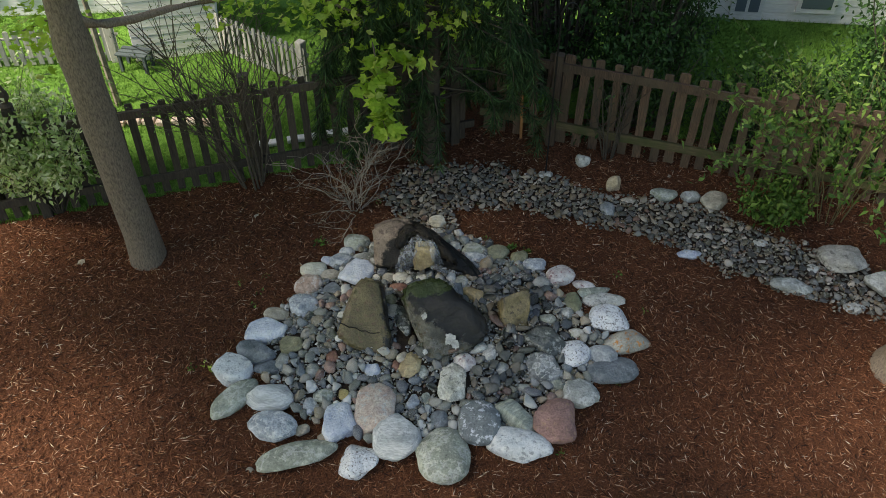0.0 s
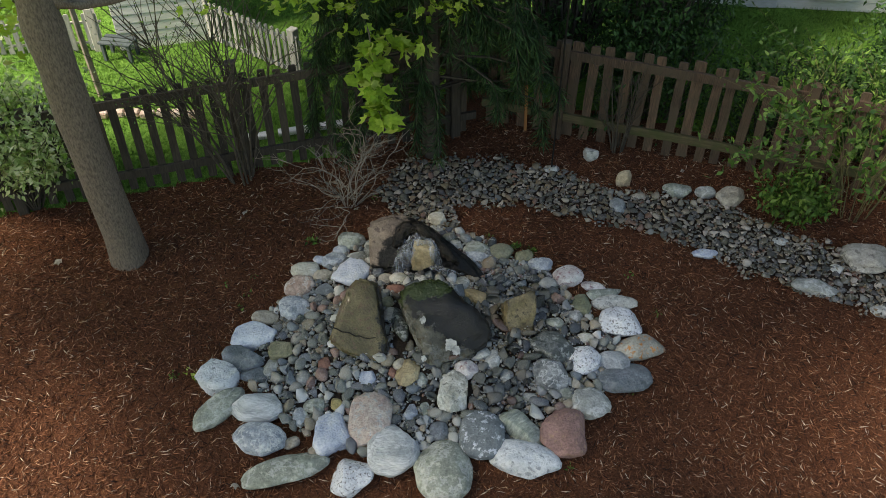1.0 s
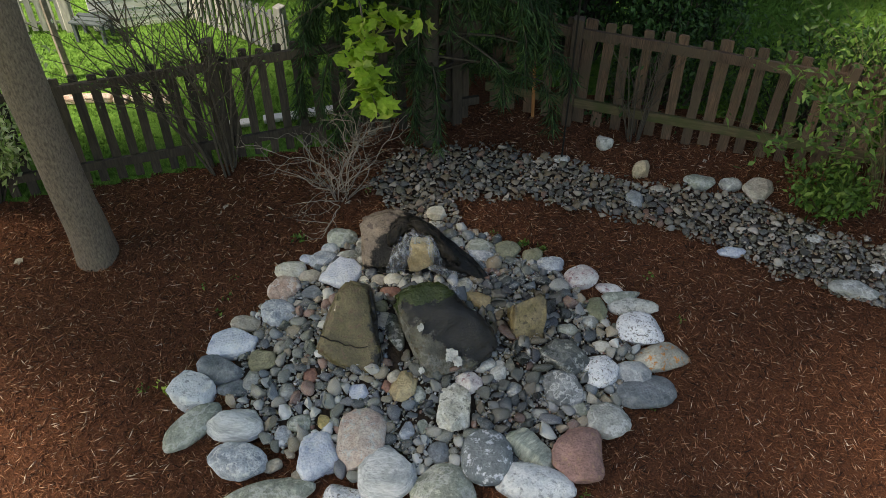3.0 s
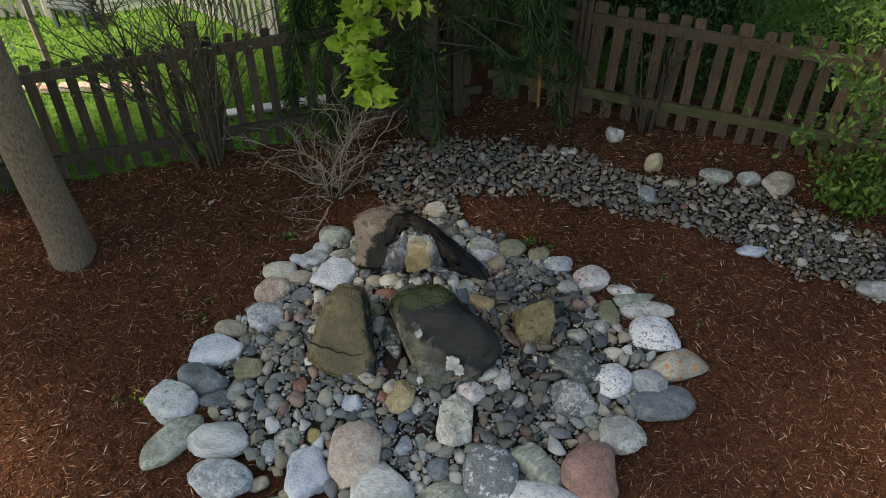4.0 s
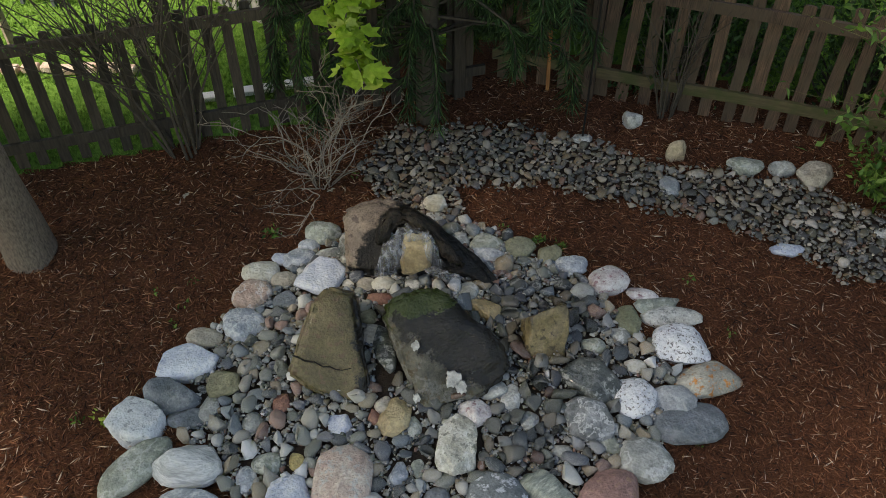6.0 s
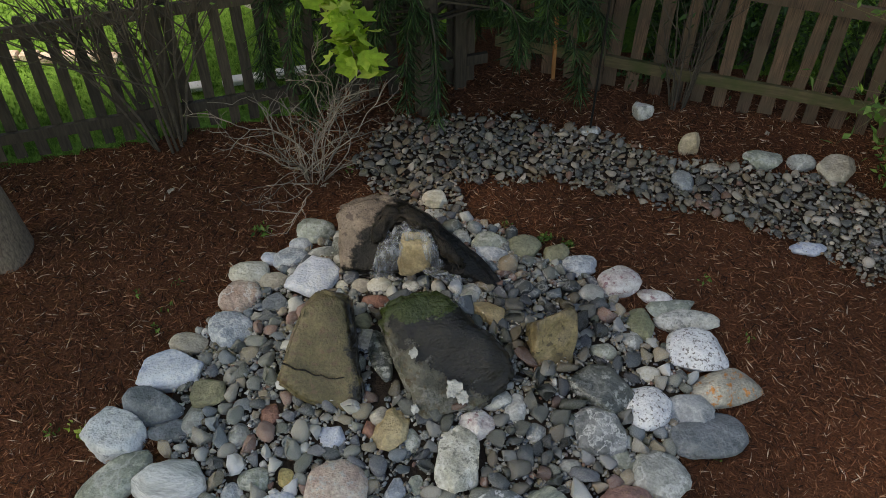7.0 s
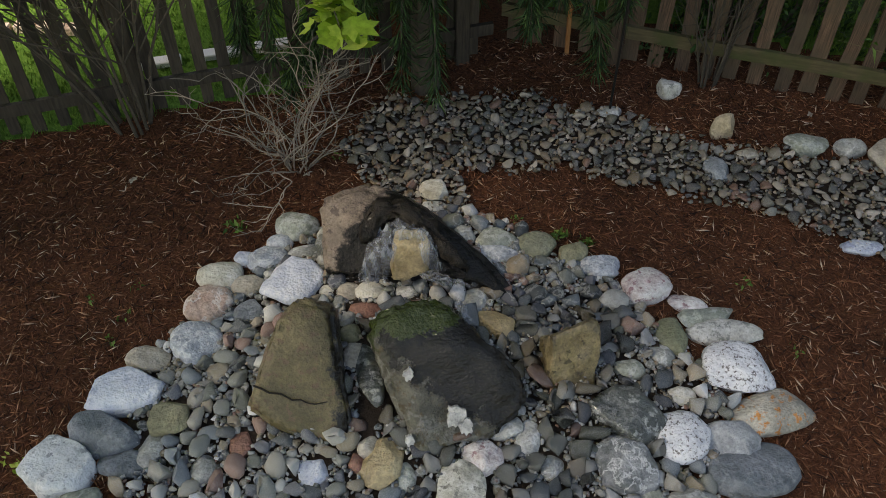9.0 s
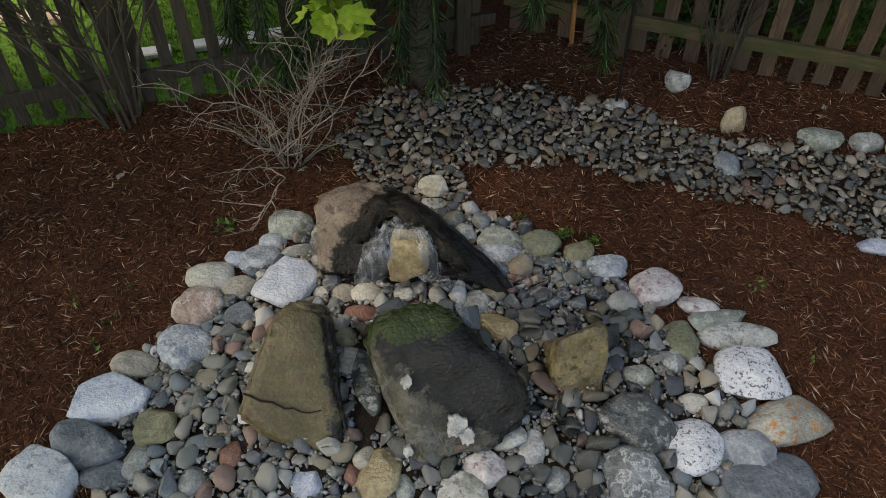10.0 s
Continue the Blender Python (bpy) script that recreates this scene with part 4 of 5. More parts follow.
def build_maple():
    bx, by = -2.95, 4.76
    z0 = ground(bx, by)
    root = empty("maple_tree", bx, by, z0)
    tagged(root, "young maple with smooth grey-brown bark and lime leaves", "tree")
    inv = root.matrix_world.inverted()
    bm = bmesh.new()
    trunk = [(-2.95, 4.76, -0.05), (-2.95, 4.76, 0.10), (-2.95, 4.75, 0.36), (-2.98, 4.73, 0.88), (-2.99, 4.73, 1.36), (-3.00, 4.73, 1.72), (-3.00, 4.73, 2.07), (-3.00, 4.73, 2.43), (-3.00, 4.73, 2.67), (-2.9, 4.7, z0 + 4.4), (-3.1, 4.6, z0 + 6.0)]
    rad = [0.20, 0.18, 0.163, 0.152, 0.15, 0.158, 0.15, 0.16, 0.135, 0.11, 0.06]
    rings = []
    for (x, y, z), r in zip(trunk, rad):
        rings.append([bm.verts.new((x + r * (1 + 0.16 * noise.noise(Vector((math.cos(a) * 1.6, math.sin(a) * 1.6, z * 2.2)))) * math.cos(a), y + r * math.sin(a), z)) for a in [k * 2 * math.pi / 18 for k in range(18)]])
    for a, b in zip(rings, rings[1:]):
        for k in range(18):
            bm.faces.new((a[k], a[(k + 1) % 18], b[(k + 1) % 18], b[k]))
    ob = part("trunk", bm, M_BARK, root, smooth=True)
    ob.matrix_local = inv
    low = [(-2.98, 4.74, 2.66), (-2.86, 4.79, 2.57), (-2.76, 4.90, 2.51), (-2.60, 5.10, 2.45), (-2.38, 5.40, 2.40), (-2.12, 5.70, 2.33), (-1.86, 5.85, 2.31), (-1.20, 6.11, 2.18), (-0.77, 5.97, 2.04)]
    def limb(name, pts, r0, r1, sides):
        bm = bmesh.new()
        tube(bm, pts, r0, r1, sides)
        ob = part(name, bm, M_BARK, root, smooth=True)
        ob.matrix_local = inv
    limb("limb", low, 0.05, 0.012, 9)
    drop = [(-0.77, 5.97, 2.04), (-0.66, 5.77, 1.82), (-0.62, 5.58, 1.63), (-0.65, 5.43, 1.47), (-0.54, 5.23, 1.25)]
    limb("twig", drop, 0.011, 0.003, 6)
    side = [(-1.20, 6.11, 2.18), (-0.45, 6.06, 2.13), (-0.02, 6.04, 2.11), (0.27, 5.96, 2.02)]
    limb("twig", side, 0.012, 0.004, 6)
    left = [(-2.95, 4.6, z0 + 2.35), (-3.19, 4.94, 2.55), (-3.57, 5.04, 2.36)]
    limb("limb", left, 0.03, 0.006, 6)
    limbs = [((-2.9, 4.6, 4.3), (-5.6, 3.2, 6.4)), ((-2.95, 4.6, 4.6), (-1.6, 5.6, 6.8)), ((-3.0, 4.6, 5.0), (-4.8, 5.8, 7.2)), ((-3.0, 4.55, 5.2), (-1.9, 2.6, 7.0)), ((-3.1, 4.5, 5.8), (-6.5, 4.4, 7.4))]
    for i, (a, b) in enumerate(limbs):
        limb("limb", wander(a, b, 7, 0.25, i), 0.05, 0.012, 7)
    r = np.random.default_rng(11)
    pts = np.concatenate([along(drop[1:], 66, 0.055, r), along(drop[3:], 40, 0.05, r), along([(-0.67, 5.75, 1.80), (-0.21, 5.69, 1.74)], 26, 0.055, r), along([(-0.64, 5.56, 1.61), (-0.82, 5.55, 1.59)], 14, 0.04, r)])
    n = len(pts)
    ob = many("hanging_foliage", MAPLE[0], MAPLE[1], hanging(n, r) * r.uniform(0.09, 0.165, n)[:, None, None], pts, M_MAPLE)
    ob.parent = root
    ob.matrix_local = inv
    pts = np.concatenate([along(low[5:], 170, 0.12, r), along(side, 230, 0.11, r), along(left[1:], 110, 0.13, r), along([(-1.86, 5.82, 2.31), (-1.20, 6.11, 2.18), (-0.77, 5.97, 2.04)], 150, 0.12, r)])
    n = len(pts)
    ob = many("upper_foliage", MAPLE[0], MAPLE[1], hanging(n, r) * r.uniform(0.05, 0.10, n)[:, None, None], pts, M_MAPLE)
    ob.parent = root
    ob.matrix_local = inv
    # the crown overhead, in clumps: out of view, spread and thinned to shade the bed
    pts = []
    while len(pts) < 310:
        u = r.normal(0, 1, 3)
        u /= np.linalg.norm(u)
        c = np.array([-4.7, 2.6, 6.7]) + u * np.array([5.0, 4.0, 1.9]) * r.uniform(0.2, 1) ** 0.4
        if c[2] > 5.9 - 0.45 * (c[1] + 1.4) + 0.7 and c[2] > 4.0 and (c[0] < -1.6 or c[1] > 2.6) and c[1] < 5.6 and (c[1] > 1.3 or c[0] < -3.6 or r.uniform() < 0.25):
            pts.append(c)
    pts = np.repeat(np.array(pts), 46, 0)
    pts = pts + r.normal(0, 0.27, pts.shape)
    pts = pts[pts[:, 2] > 5.9 - 0.45 * (pts[:, 1] + 1.4) + 0.35]
    n = len(pts)
    ob = many("crown", MAPLE[0], MAPLE[1], turns(n, 0.7, r) * r.uniform(0.12, 0.2, n)[:, None, None], pts, M_MAPLE)
    ob.parent = root
    ob.matrix_local = inv


build_maple()


# ---- the second trunk at the bed's side ----
def build_side_trunk():
    x, y = 4.10, 3.45
    z = ground(x, y)
    root = empty("side_tree", x, y, z)
    tagged(root, "grey-brown tree trunk with flared roots in the mulch", "tree")
    bm = bmesh.new()
    prof = [(0.30, -0.1), (0.24, 0.03), (0.19, 0.15), (0.165, 0.4), (0.15, 1.0), (0.14, 2.0), (0.12, 3.2), (0.08, 4.6)]
    rings = []
    for r, h in prof:
        rings.append([bm.verts.new(((r * (1 + 0.12 * noise.noise(Vector((math.cos(a) * 2, math.sin(a) * 2, h))))) * math.cos(a) + 0.05 * h, r * math.sin(a), h)) for a in [k * 2 * math.pi / 16 for k in range(16)]])
    for a, b in zip(rings, rings[1:]):
        for k in range(16):
            bm.faces.new((a[k], a[(k + 1) % 16], b[(k + 1) % 16], b[k]))
    part("trunk", bm, M_BARK, root, smooth=True)
    r = np.random.default_rng(5)
    pts = np.repeat(np.array([(0.5, 0, 5.0)]) + r.normal(0, 1, (24, 3)) * (0.6, 0.6, 0.4), 30, 0) + r.normal(0, 0.25, (720, 3))
    pts[:, 2] = np.maximum(pts[:, 2], 4.0)
    ob = many("crown", LEAF[0], LEAF[1], turns(len(pts), 0.8, r) * r.uniform(0.08, 0.14, len(pts))[:, None, None], pts, M_BUSH)
    ob.parent = root


build_side_trunk()


# ---- drooping pine in the fence corner ----
def build_pine():
    x, y = -0.12, 6.2
    z = ground(x, y)
    root = empty("pine_tree", x, y, z)
    tagged(root, "dark drooping long-needled pine in the fence corner", "tree")
    bm = bmesh.new()
    tube(bm, [(0, 0, -0.1), (0, 0, 0.8), (0.02, 0, 2.0), (0, 0, 3.6), (0, 0, 5.2)], 0.11, 0.02, 9)
    r = np.random.default_rng(21)
    tufts = []
    for i in range(190):
        h = r.uniform(0.7, 4.2)
        a = r.uniform(0, 2 * np.pi)
        reach = (1.28 - 0.14 * h) * r.uniform(0.55, 1.1)
        p0 = Vector((0, 0, h))
        p1 = Vector((math.cos(a) * reach, math.sin(a) * reach * (0.35 if math.sin(a) < 0 else 0.8), h + 0.1 - 0.25 * reach))
        p2 = p1 + Vector((math.cos(a) * 0.12, math.sin(a) * 0.1, -r.uniform(0.3, 0.75)))
        if p2.z < 0.2:
            p2.z = 0.2 + r.uniform(0, 0.15)
        pts = [p0, p0.lerp(p1, 0.5) + Vector((0, 0, 0.06)), p1, p1.lerp(p2, 0.5) + Vector((math.cos(a) * 0.05, 0, 0)), p2]
        tube(bm, pts, 0.013, 0.003, 4)
        for t in np.linspace(0.25, 1, 13):
            k = t * 4
            j = min(int(k), 3)
            tufts.append(tuple(pts[j].lerp(pts[j + 1], k - j)))
    part("trunk", bm, M_TWIG_D, root)
    tufts = np.repeat(np.array(tufts), 20, 0)
    n = len(tufts)
    a, b = r.uniform(0, 2 * np.pi, n), r.uniform(0.15, 1.25, n)
    d = np.stack([np.cos(a) * np.sin(b), np.sin(a) * np.sin(b), -np.cos(b)], 1)
    side = np.cross(d, r.normal(0, 1, (n, 3)))
    side /= np.linalg.norm(side, axis=1)[:, None]
    ln = r.uniform(0.11, 0.22, n)[:, None]
    m = np.stack([d * ln, side * 0.11, np.cross(d, side) * 0.09], 2)
    ob = many("needles", SLIVER[0], SLIVER[1], m, tufts + d * ln * 0.5 + r.normal(0, 0.012, (n, 3)), M_NEEDLE)
    ob.parent = root


build_pine()


# ---- shrubs ----
def shrub(name, label, x, y, stems, reach, height, mat_stem, r0=0.012, leaf=None, leaf_mat=None, per=0, size=0.05, seed=1, up=0.5, lean=(0, 0), forks=2, leaf_spread=0.05, droop=0.0, tilt=0.8, start=0.35, base=0.05, crook=0.12):
    z = ground(x, y)
    root = empty(name, x, y, z)
    tagged(root, label, "shrub")
    r = random.Random(seed)
    g = np.random.default_rng(seed)
    bm = bmesh.new()
    pts_all = []
    for i in range(stems):
        a = 2 * math.pi * i / stems + r.uniform(-0.4, 0.4)
        rr = reach * r.uniform(0.35, 1)
        end = Vector((math.cos(a) * rr + lean[0], math.sin(a) * rr * 0.8 + lean[1], height * r.uniform(0.65, 1)))
        p0 = Vector((math.cos(a) * base, math.sin(a) * base, -0.03))
        line = []
        for k in range(9):
            t = k / 8
            q = p0.lerp(end, t)
            q.z = p0.z + (end.z - p0.z) * (t ** up) - droop * t ** 3
            q += noise.noise_vector(Vector((q.x * 2.5, q.y * 2.5, q.z * 2.5 + i * 4.7))) * crook * t * reach
            line.append(q)
        tube(bm, line, r0, r0 * 0.25, 5)
        pts_all.append(line)
        for j in range(forks):
            k = r.randint(2, 6)
            s = line[k]
            d = (line[k + 1] - s).normalized()
            e = s + (d + Vector((r.uniform(-1, 1), r.uniform(-1, 1), r.uniform(-0.2, 0.8))) * (0.8 + 3 * max(crook - 0.12, 0))) * height * r.uniform(0.15, 0.38)
            br = wander(s, e, 4, 0.04, i * 7 + j)
            tube(bm, br, r0 * 0.5, r0 * 0.18, 4)
            pts_all.append(br)
            for _ in range(1 if forks > 2 else 0):
                s2 = br[2]
                e2 = s2 + Vector((r.uniform(-1, 1), r.uniform(-1, 1), r.uniform(0, 1))) * height * 0.14
                br2 = wander(s2, e2, 3, 0.03, i * 17 + j)
                tube(bm, br2, r0 * 0.25, r0 * 0.12, 4)
                pts_all.append(br2)
    part("woody_frame", bm, mat_stem, root)
    if leaf:
        cl = np.concatenate([along(p[int(len(p) * start):], per, leaf_spread, g) for p in pts_all if len(p) - int(len(p) * start) >= 2])
        cl[:, 2] = np.maximum(cl[:, 2], 0.03)
        n = len(cl)
        ob = many("foliage", leaf[0], leaf[1], turns(n, tilt, g) * (g.uniform(0.6, 1.2, n) * size)[:, None, None], cl, leaf_mat)
        ob.parent = root
    return root


def twiggy(name, label, x, y, stems, tall, wide, mat, r0, seed):
    """A bare shrub: crooked stems that fork again and again."""
    root = empty(name, x, y, ground(x, y))
    tagged(root, label, "shrub")
    r = random.Random(seed)

    def grow(bm, p, d, length, rad, level):
        pts, n = [p], max(int(length / 0.05), 3)
        kids = []
        for k in range(n):
            d = (d + Vector((r.gauss(0, 0.24), r.gauss(0, 0.24), r.gauss(0.02, 0.20)))).normalized()
            p = p + d * (length / n)
            p.z = max(p.z, 0.02)
            pts.append(p)
            if level < 3 and k > 0 and r.random() < (0.34, 0.40, 0.30)[level]:
                side = Vector((r.gauss(0, 1), r.gauss(0, 1), r.gauss(0.1, 0.6))).normalized()
                kids.append((p.copy(), (d * 0.8 + side * 0.9).normalized(), length * (1 - k / n * 0.6) * r.uniform(0.3, 0.6)))
        tube(bm, pts, rad, rad * 0.4, 5 if level == 0 else 4)
        for q, e, ln in kids:
            grow(bm, q, e, ln, rad * 0.58, level + 1)

    for i in range(stems):
        a = 2 * math.pi * i / stems + r.uniform(-0.5, 0.5)
        flat = r.choice((0.12, 0.25, 0.5, 0.95)) * wide
        d = Vector((math.cos(a) * flat, math.sin(a) * flat * 0.7, 1.0)).normalized()
        bm = bmesh.new()
        grow(bm, Vector((math.cos(a) * 0.05, math.sin(a) * 0.05, -0.03)), d, tall * r.uniform(0.65, 1.0), r0, 0)
        part("stem", bm, mat, root)
    return root


twiggy("dry_shrub", "leafless grey-brown twiggy shrub in the mulch", -0.92, 5.44, 17, 1.12, 1.0, M_TWIG, 0.0058, 4)
shrub("tall_shrub", "dark many-stemmed bare shrub against the fence", -2.06, 5.80, 13, 0.95, 1.95, M_TWIG_D, 0.013, LEAF, M_BUSH, 4, 0.032, seed=6, up=0.85, forks=9, lean=(-0.25, 0.0), start=0.6, crook=0.22, base=0.10)
shrub("variegated_shrub", "cream-edged green leafy shrub before the fence", -4.05, 5.41, 40, 0.85, 1.32, M_TWIG_D, 0.010, LEAF, M_VARIEG, 36, 0.08, seed=8, up=0.8, forks=2, leaf_spread=0.07)
shrub("variegated_shrub", "cream-edged green leafy shrub before the fence", -4.62, 5.49, 36, 0.75, 1.3, M_TWIG_D, 0.010, LEAF, M_VARIEG, 34, 0.08, seed=9, up=0.8, forks=2, leaf_spread=0.07)
shrub("arching_bush", "light green arching bush before the brown fence", 4.04, 5.36, 24, 1.45, 2.0, M_GREENSTEM, 0.0055, LEAF, M_BUSH, 8, 0.085, seed=12, up=0.62, forks=4, droop=0.45, leaf_spread=0.035, start=0.2, lean=(-0.35, -0.2), crook=0.24, base=0.16)
shrub("low_bush", "dense dark green low bush beside the creek", 3.42, 5.25, 22, 0.42, 0.42, M_GREENSTEM, 0.006, LEAF, M_BUSH, 20, 0.08, seed=14, up=0.8, forks=2, leaf_spread=0.05, start=0.2)
shrub("small_shrub", "small bare dark shrub before the brown fence", 1.84, 6.21, 9, 0.30, 1.15, M_TWIG_D, 0.010, seed=16, up=0.9, forks=4)
shrub("leafy_clump", "small green leafy clump by the fence", 1.60, 6.49, 12, 0.22, 0.22, M_GREENSTEM, 0.004, LEAF, M_DARKLEAF, 12, 0.05, seed=18, forks=1, leaf_spread=0.03, start=0.3)
SEEDLINGS = ((-2.06, 3.39), (0.69, 4.83), (-1.24, 4.91), (0.85, 4.78), (0.43, 4.96), (1.72, 4.51), (1.90, 4.07), (-1.80, 4.14), (-1.76, 4.29), (-1.74, 4.48), (-1.98, 4.39), (-2.25, 3.43), (1.57, 4.11), (-1.37, 3.98), (-0.69, 5.50), (1.54, 3.27), (0.99, 2.60))
for i, p in enumerate(SEEDLINGS):
    large = i < 4
    shrub("weed", "tiny bright green seedling in the mulch", *p, 7 if large else 4, 0.06 if large else 0.04, (0.10 if i == 0 else 0.035) if large else 0.03, M_GREENSTEM, 0.002, LEAF, M_MAPLE if i == 0 else M_BUSH, 4 if large else 2, 0.048 if large else 0.036, seed=30 + i, forks=0, leaf_spread=0.015, start=0.5, base=0.005)


# ---- dark growth behind the brown fence ----
def thicket(name, label, x, y, rx, ry, h, clumps, per, size, mat, seed, z_lo=0.1):
    z = ground(x, y)
    root = empty(name, x, y, z)
    tagged(root, label, "shrub")
    r = np.random.default_rng(seed)
    bm = bmesh.new()
    cs = []
    for i in range(clumps):
        a = r.uniform(0, 2 * np.pi)
        q = r.uniform(0, 1) ** 0.5
        c = Vector((math.cos(a) * rx * q, math.sin(a) * ry * q, z_lo + (h - z_lo) * r.uniform(0.05, 1)))
        cs.append(tuple(c))
        if i % 3 == 0:
            tube(bm, wander((c.x * 0.3, c.y * 0.3, -0.05), c, 5, 0.12, i), 0.018, 0.004, 5)
    part("woody_frame", bm, M_TWIG_D, root)
    pts = np.repeat(np.array(cs), per, 0)
    pts = pts + r.normal(0, 0.13, pts.shape)
    pts[:, 2] = np.maximum(pts[:, 2], 0.03)
    n = len(pts)
    ob = many("foliage", LEAF[0], LEAF[1], turns(n, 0.9, r) * (r.uniform(0.6, 1.2, n) * size)[:, None, None], pts, mat)
    ob.parent = root


# its upper part, out of view, is added height that shades the far lawn
thicket("evergreen", "dark evergreen behind the fence corner, heightened to shade the lawn", 1.3, 7.5, 1.1, 0.5, 6.2, 330, 45, 0.08, M_DARKLEAF, 41)
thicket("evergreen", "dark evergreen shrub behind the brown fence", 2.2, 7.5, 0.7, 0.5, 2.7, 130, 45, 0.08, M_DARKLEAF, 42)
thicket("evergreen", "dark evergreen behind the drooping pine", -0.3, 7.7, 1.2, 0.5, 3.4, 190, 45, 0.09, M_DARKLEAF, 43)
thicket("leafy_bush", "dark green bush beyond the brown fence", 5.3, 6.9, 0.95, 0.6, 2.6, 190, 45, 0.085, M_DARKLEAF, 44)
thicket("low_hedge_shrub", "low dark shrub close behind the brown fence", 2.25, 6.75, 0.75, 0.28, 1.05, 70, 40, 0.075, M_DARKLEAF, 46)
thicket("low_hedge_shrub", "low dark shrub close behind the brown fence", 3.5, 6.4, 0.75, 0.28, 0.95, 70, 40, 0.075, M_DARKLEAF, 47)
thicket("low_hedge_shrub", "low dark shrub close behind the brown fence", 4.7, 6.05, 0.75, 0.28, 1.05, 70, 40, 0.075, M_DARKLEAF, 48)
thicket("evergreen", "dark evergreen shrub beside the far lawn", 2.85, 7.9, 0.4, 0.4, 1.7, 70, 45, 0.08, M_DARKLEAF, 49)
# added tree, raised far above the view to throw shade on the far lawn
thicket("evergreen", "tall dark evergreen added to shade the far lawn", 2.5, 8.6, 0.6, 0.5, 7.5, 320, 45, 0.09, M_DARKLEAF, 45)

# ---- beyond the lawn ----
def shed(name, label, x, y, w, d, h, turn, boards, mat, window=False):
    root = empty(name, x, y + d / 2, ground(x, y), turn)
    tagged(root, label, "building")
    part("wall", box_bm(w, d, h, 0, -0.1), mat, root)
    me = None
    n = int(h / boards)
    for i in range(n):
        if me is None:
            ob = part("board", box_bm(w + 0.02, 0.02, boards * 0.97, 0.003), mat, root)
            me = ob.data
        else:
            ob = new("board", me)
            ob.parent = root
        ob.matrix_local = pose(0, -d / 2 - 0.012, i * boards, -2.5, 0, 0)
    roof = bmesh.new()
    vs = [roof.verts.new(p) for p in ((-w / 2 - 0.1, -d / 2 - 0.15, h - 0.02), (w / 2 + 0.1, -d / 2 - 0.15, h - 0.02), (w / 2 + 0.1, d / 2 + 0.15, h - 0.02), (-w / 2 - 0.1, d / 2 + 0.15, h - 0.02), (-w / 2 - 0.1, 0, h + 0.6), (w / 2 + 0.1, 0, h + 0.6))]
    for f in ((0, 1, 5, 4), (2, 3, 4, 5), (0, 4, 3), (1, 2, 5), (3, 2, 1, 0)):
        roof.faces.new([vs[k] for k in f])
    part("roof", roof, M_FENCE_L, root)
    return root


shed("white_shed", "white clapboard shed at the lawn's edge", -3.48, 8.08, 1.05, 1.2, 2.3, 14, 0.11, M_WHITE)
house = shed("white_house", "white house with a glazed door beyond the lawn", 4.75, 8.85, 4.2, 2.5, 2.8, -6, 0.12, M_WHITE)
door = part("door", box_bm(0.42, 0.05, 1.6, 0.006), M_WHITE, house, "white door with glass panes")
door.matrix_local = pose(-0.62, -1.30, 0.02)
for i in range(2):
    for j in range(5):
        pane = part("pane", box_bm(0.13, 0.012, 0.24, 0.002), m_glass, door, "dark glass")
        pane.matrix_local = pose(-0.085 + 0.17 * i, -0.028, 0.12 + 0.28 * j)
window = part("window", box_bm(0.5, 0.05, 1.3, 0.006), M_WHITE, house, "white window with dark glass")
window.matrix_local = pose(0.25, -1.30, 0.15)
pane = part("pane", box_bm(0.38, 0.012, 1.15, 0.002), m_glass, window, "dark glass")
pane.matrix_local = pose(0, -0.028, 0.07)

far_house = shed("white_house", "white house with dark windows far across the lawn", -5.6, 9.0, 3.0, 2.0, 2.4, 4, 0.12, M_WHITE)
for k in range(3):
    window = part("window", box_bm(0.34, 0.05, 0.62, 0.006), M_WHITE, far_house, "white window with dark glass")
    window.matrix_local = pose(-0.55 + 0.55 * k, -1.05, 0.28)
    pane = part("pane", box_bm(0.25, 0.012, 0.50, 0.002), m_glass, window, "dark glass")
    pane.matrix_local = pose(0, -0.028, 0.06)
fence("white_fence", "greyish white picket fence across the far lawn", -4.02, 8.02, -8.2, 7.62, 0.105, M_GREYFENCE, M_GREYFENCE, 0.46, (0.10, 0.36), (0.1, 1.9, 3.8), wide=0.06, wild=0.004, rail_w=0.02, seed=15)
fence("white_fence", "greyish white picket fence beside the shed", -1.60, 7.48, -2.94, 8.30, 0.085, M_GREYFENCE, M_GREYFENCE, 0.50, (0.03, 0.42), (0.1,), wide=0.04, wild=0.004, rail_w=0.03, seed=16)


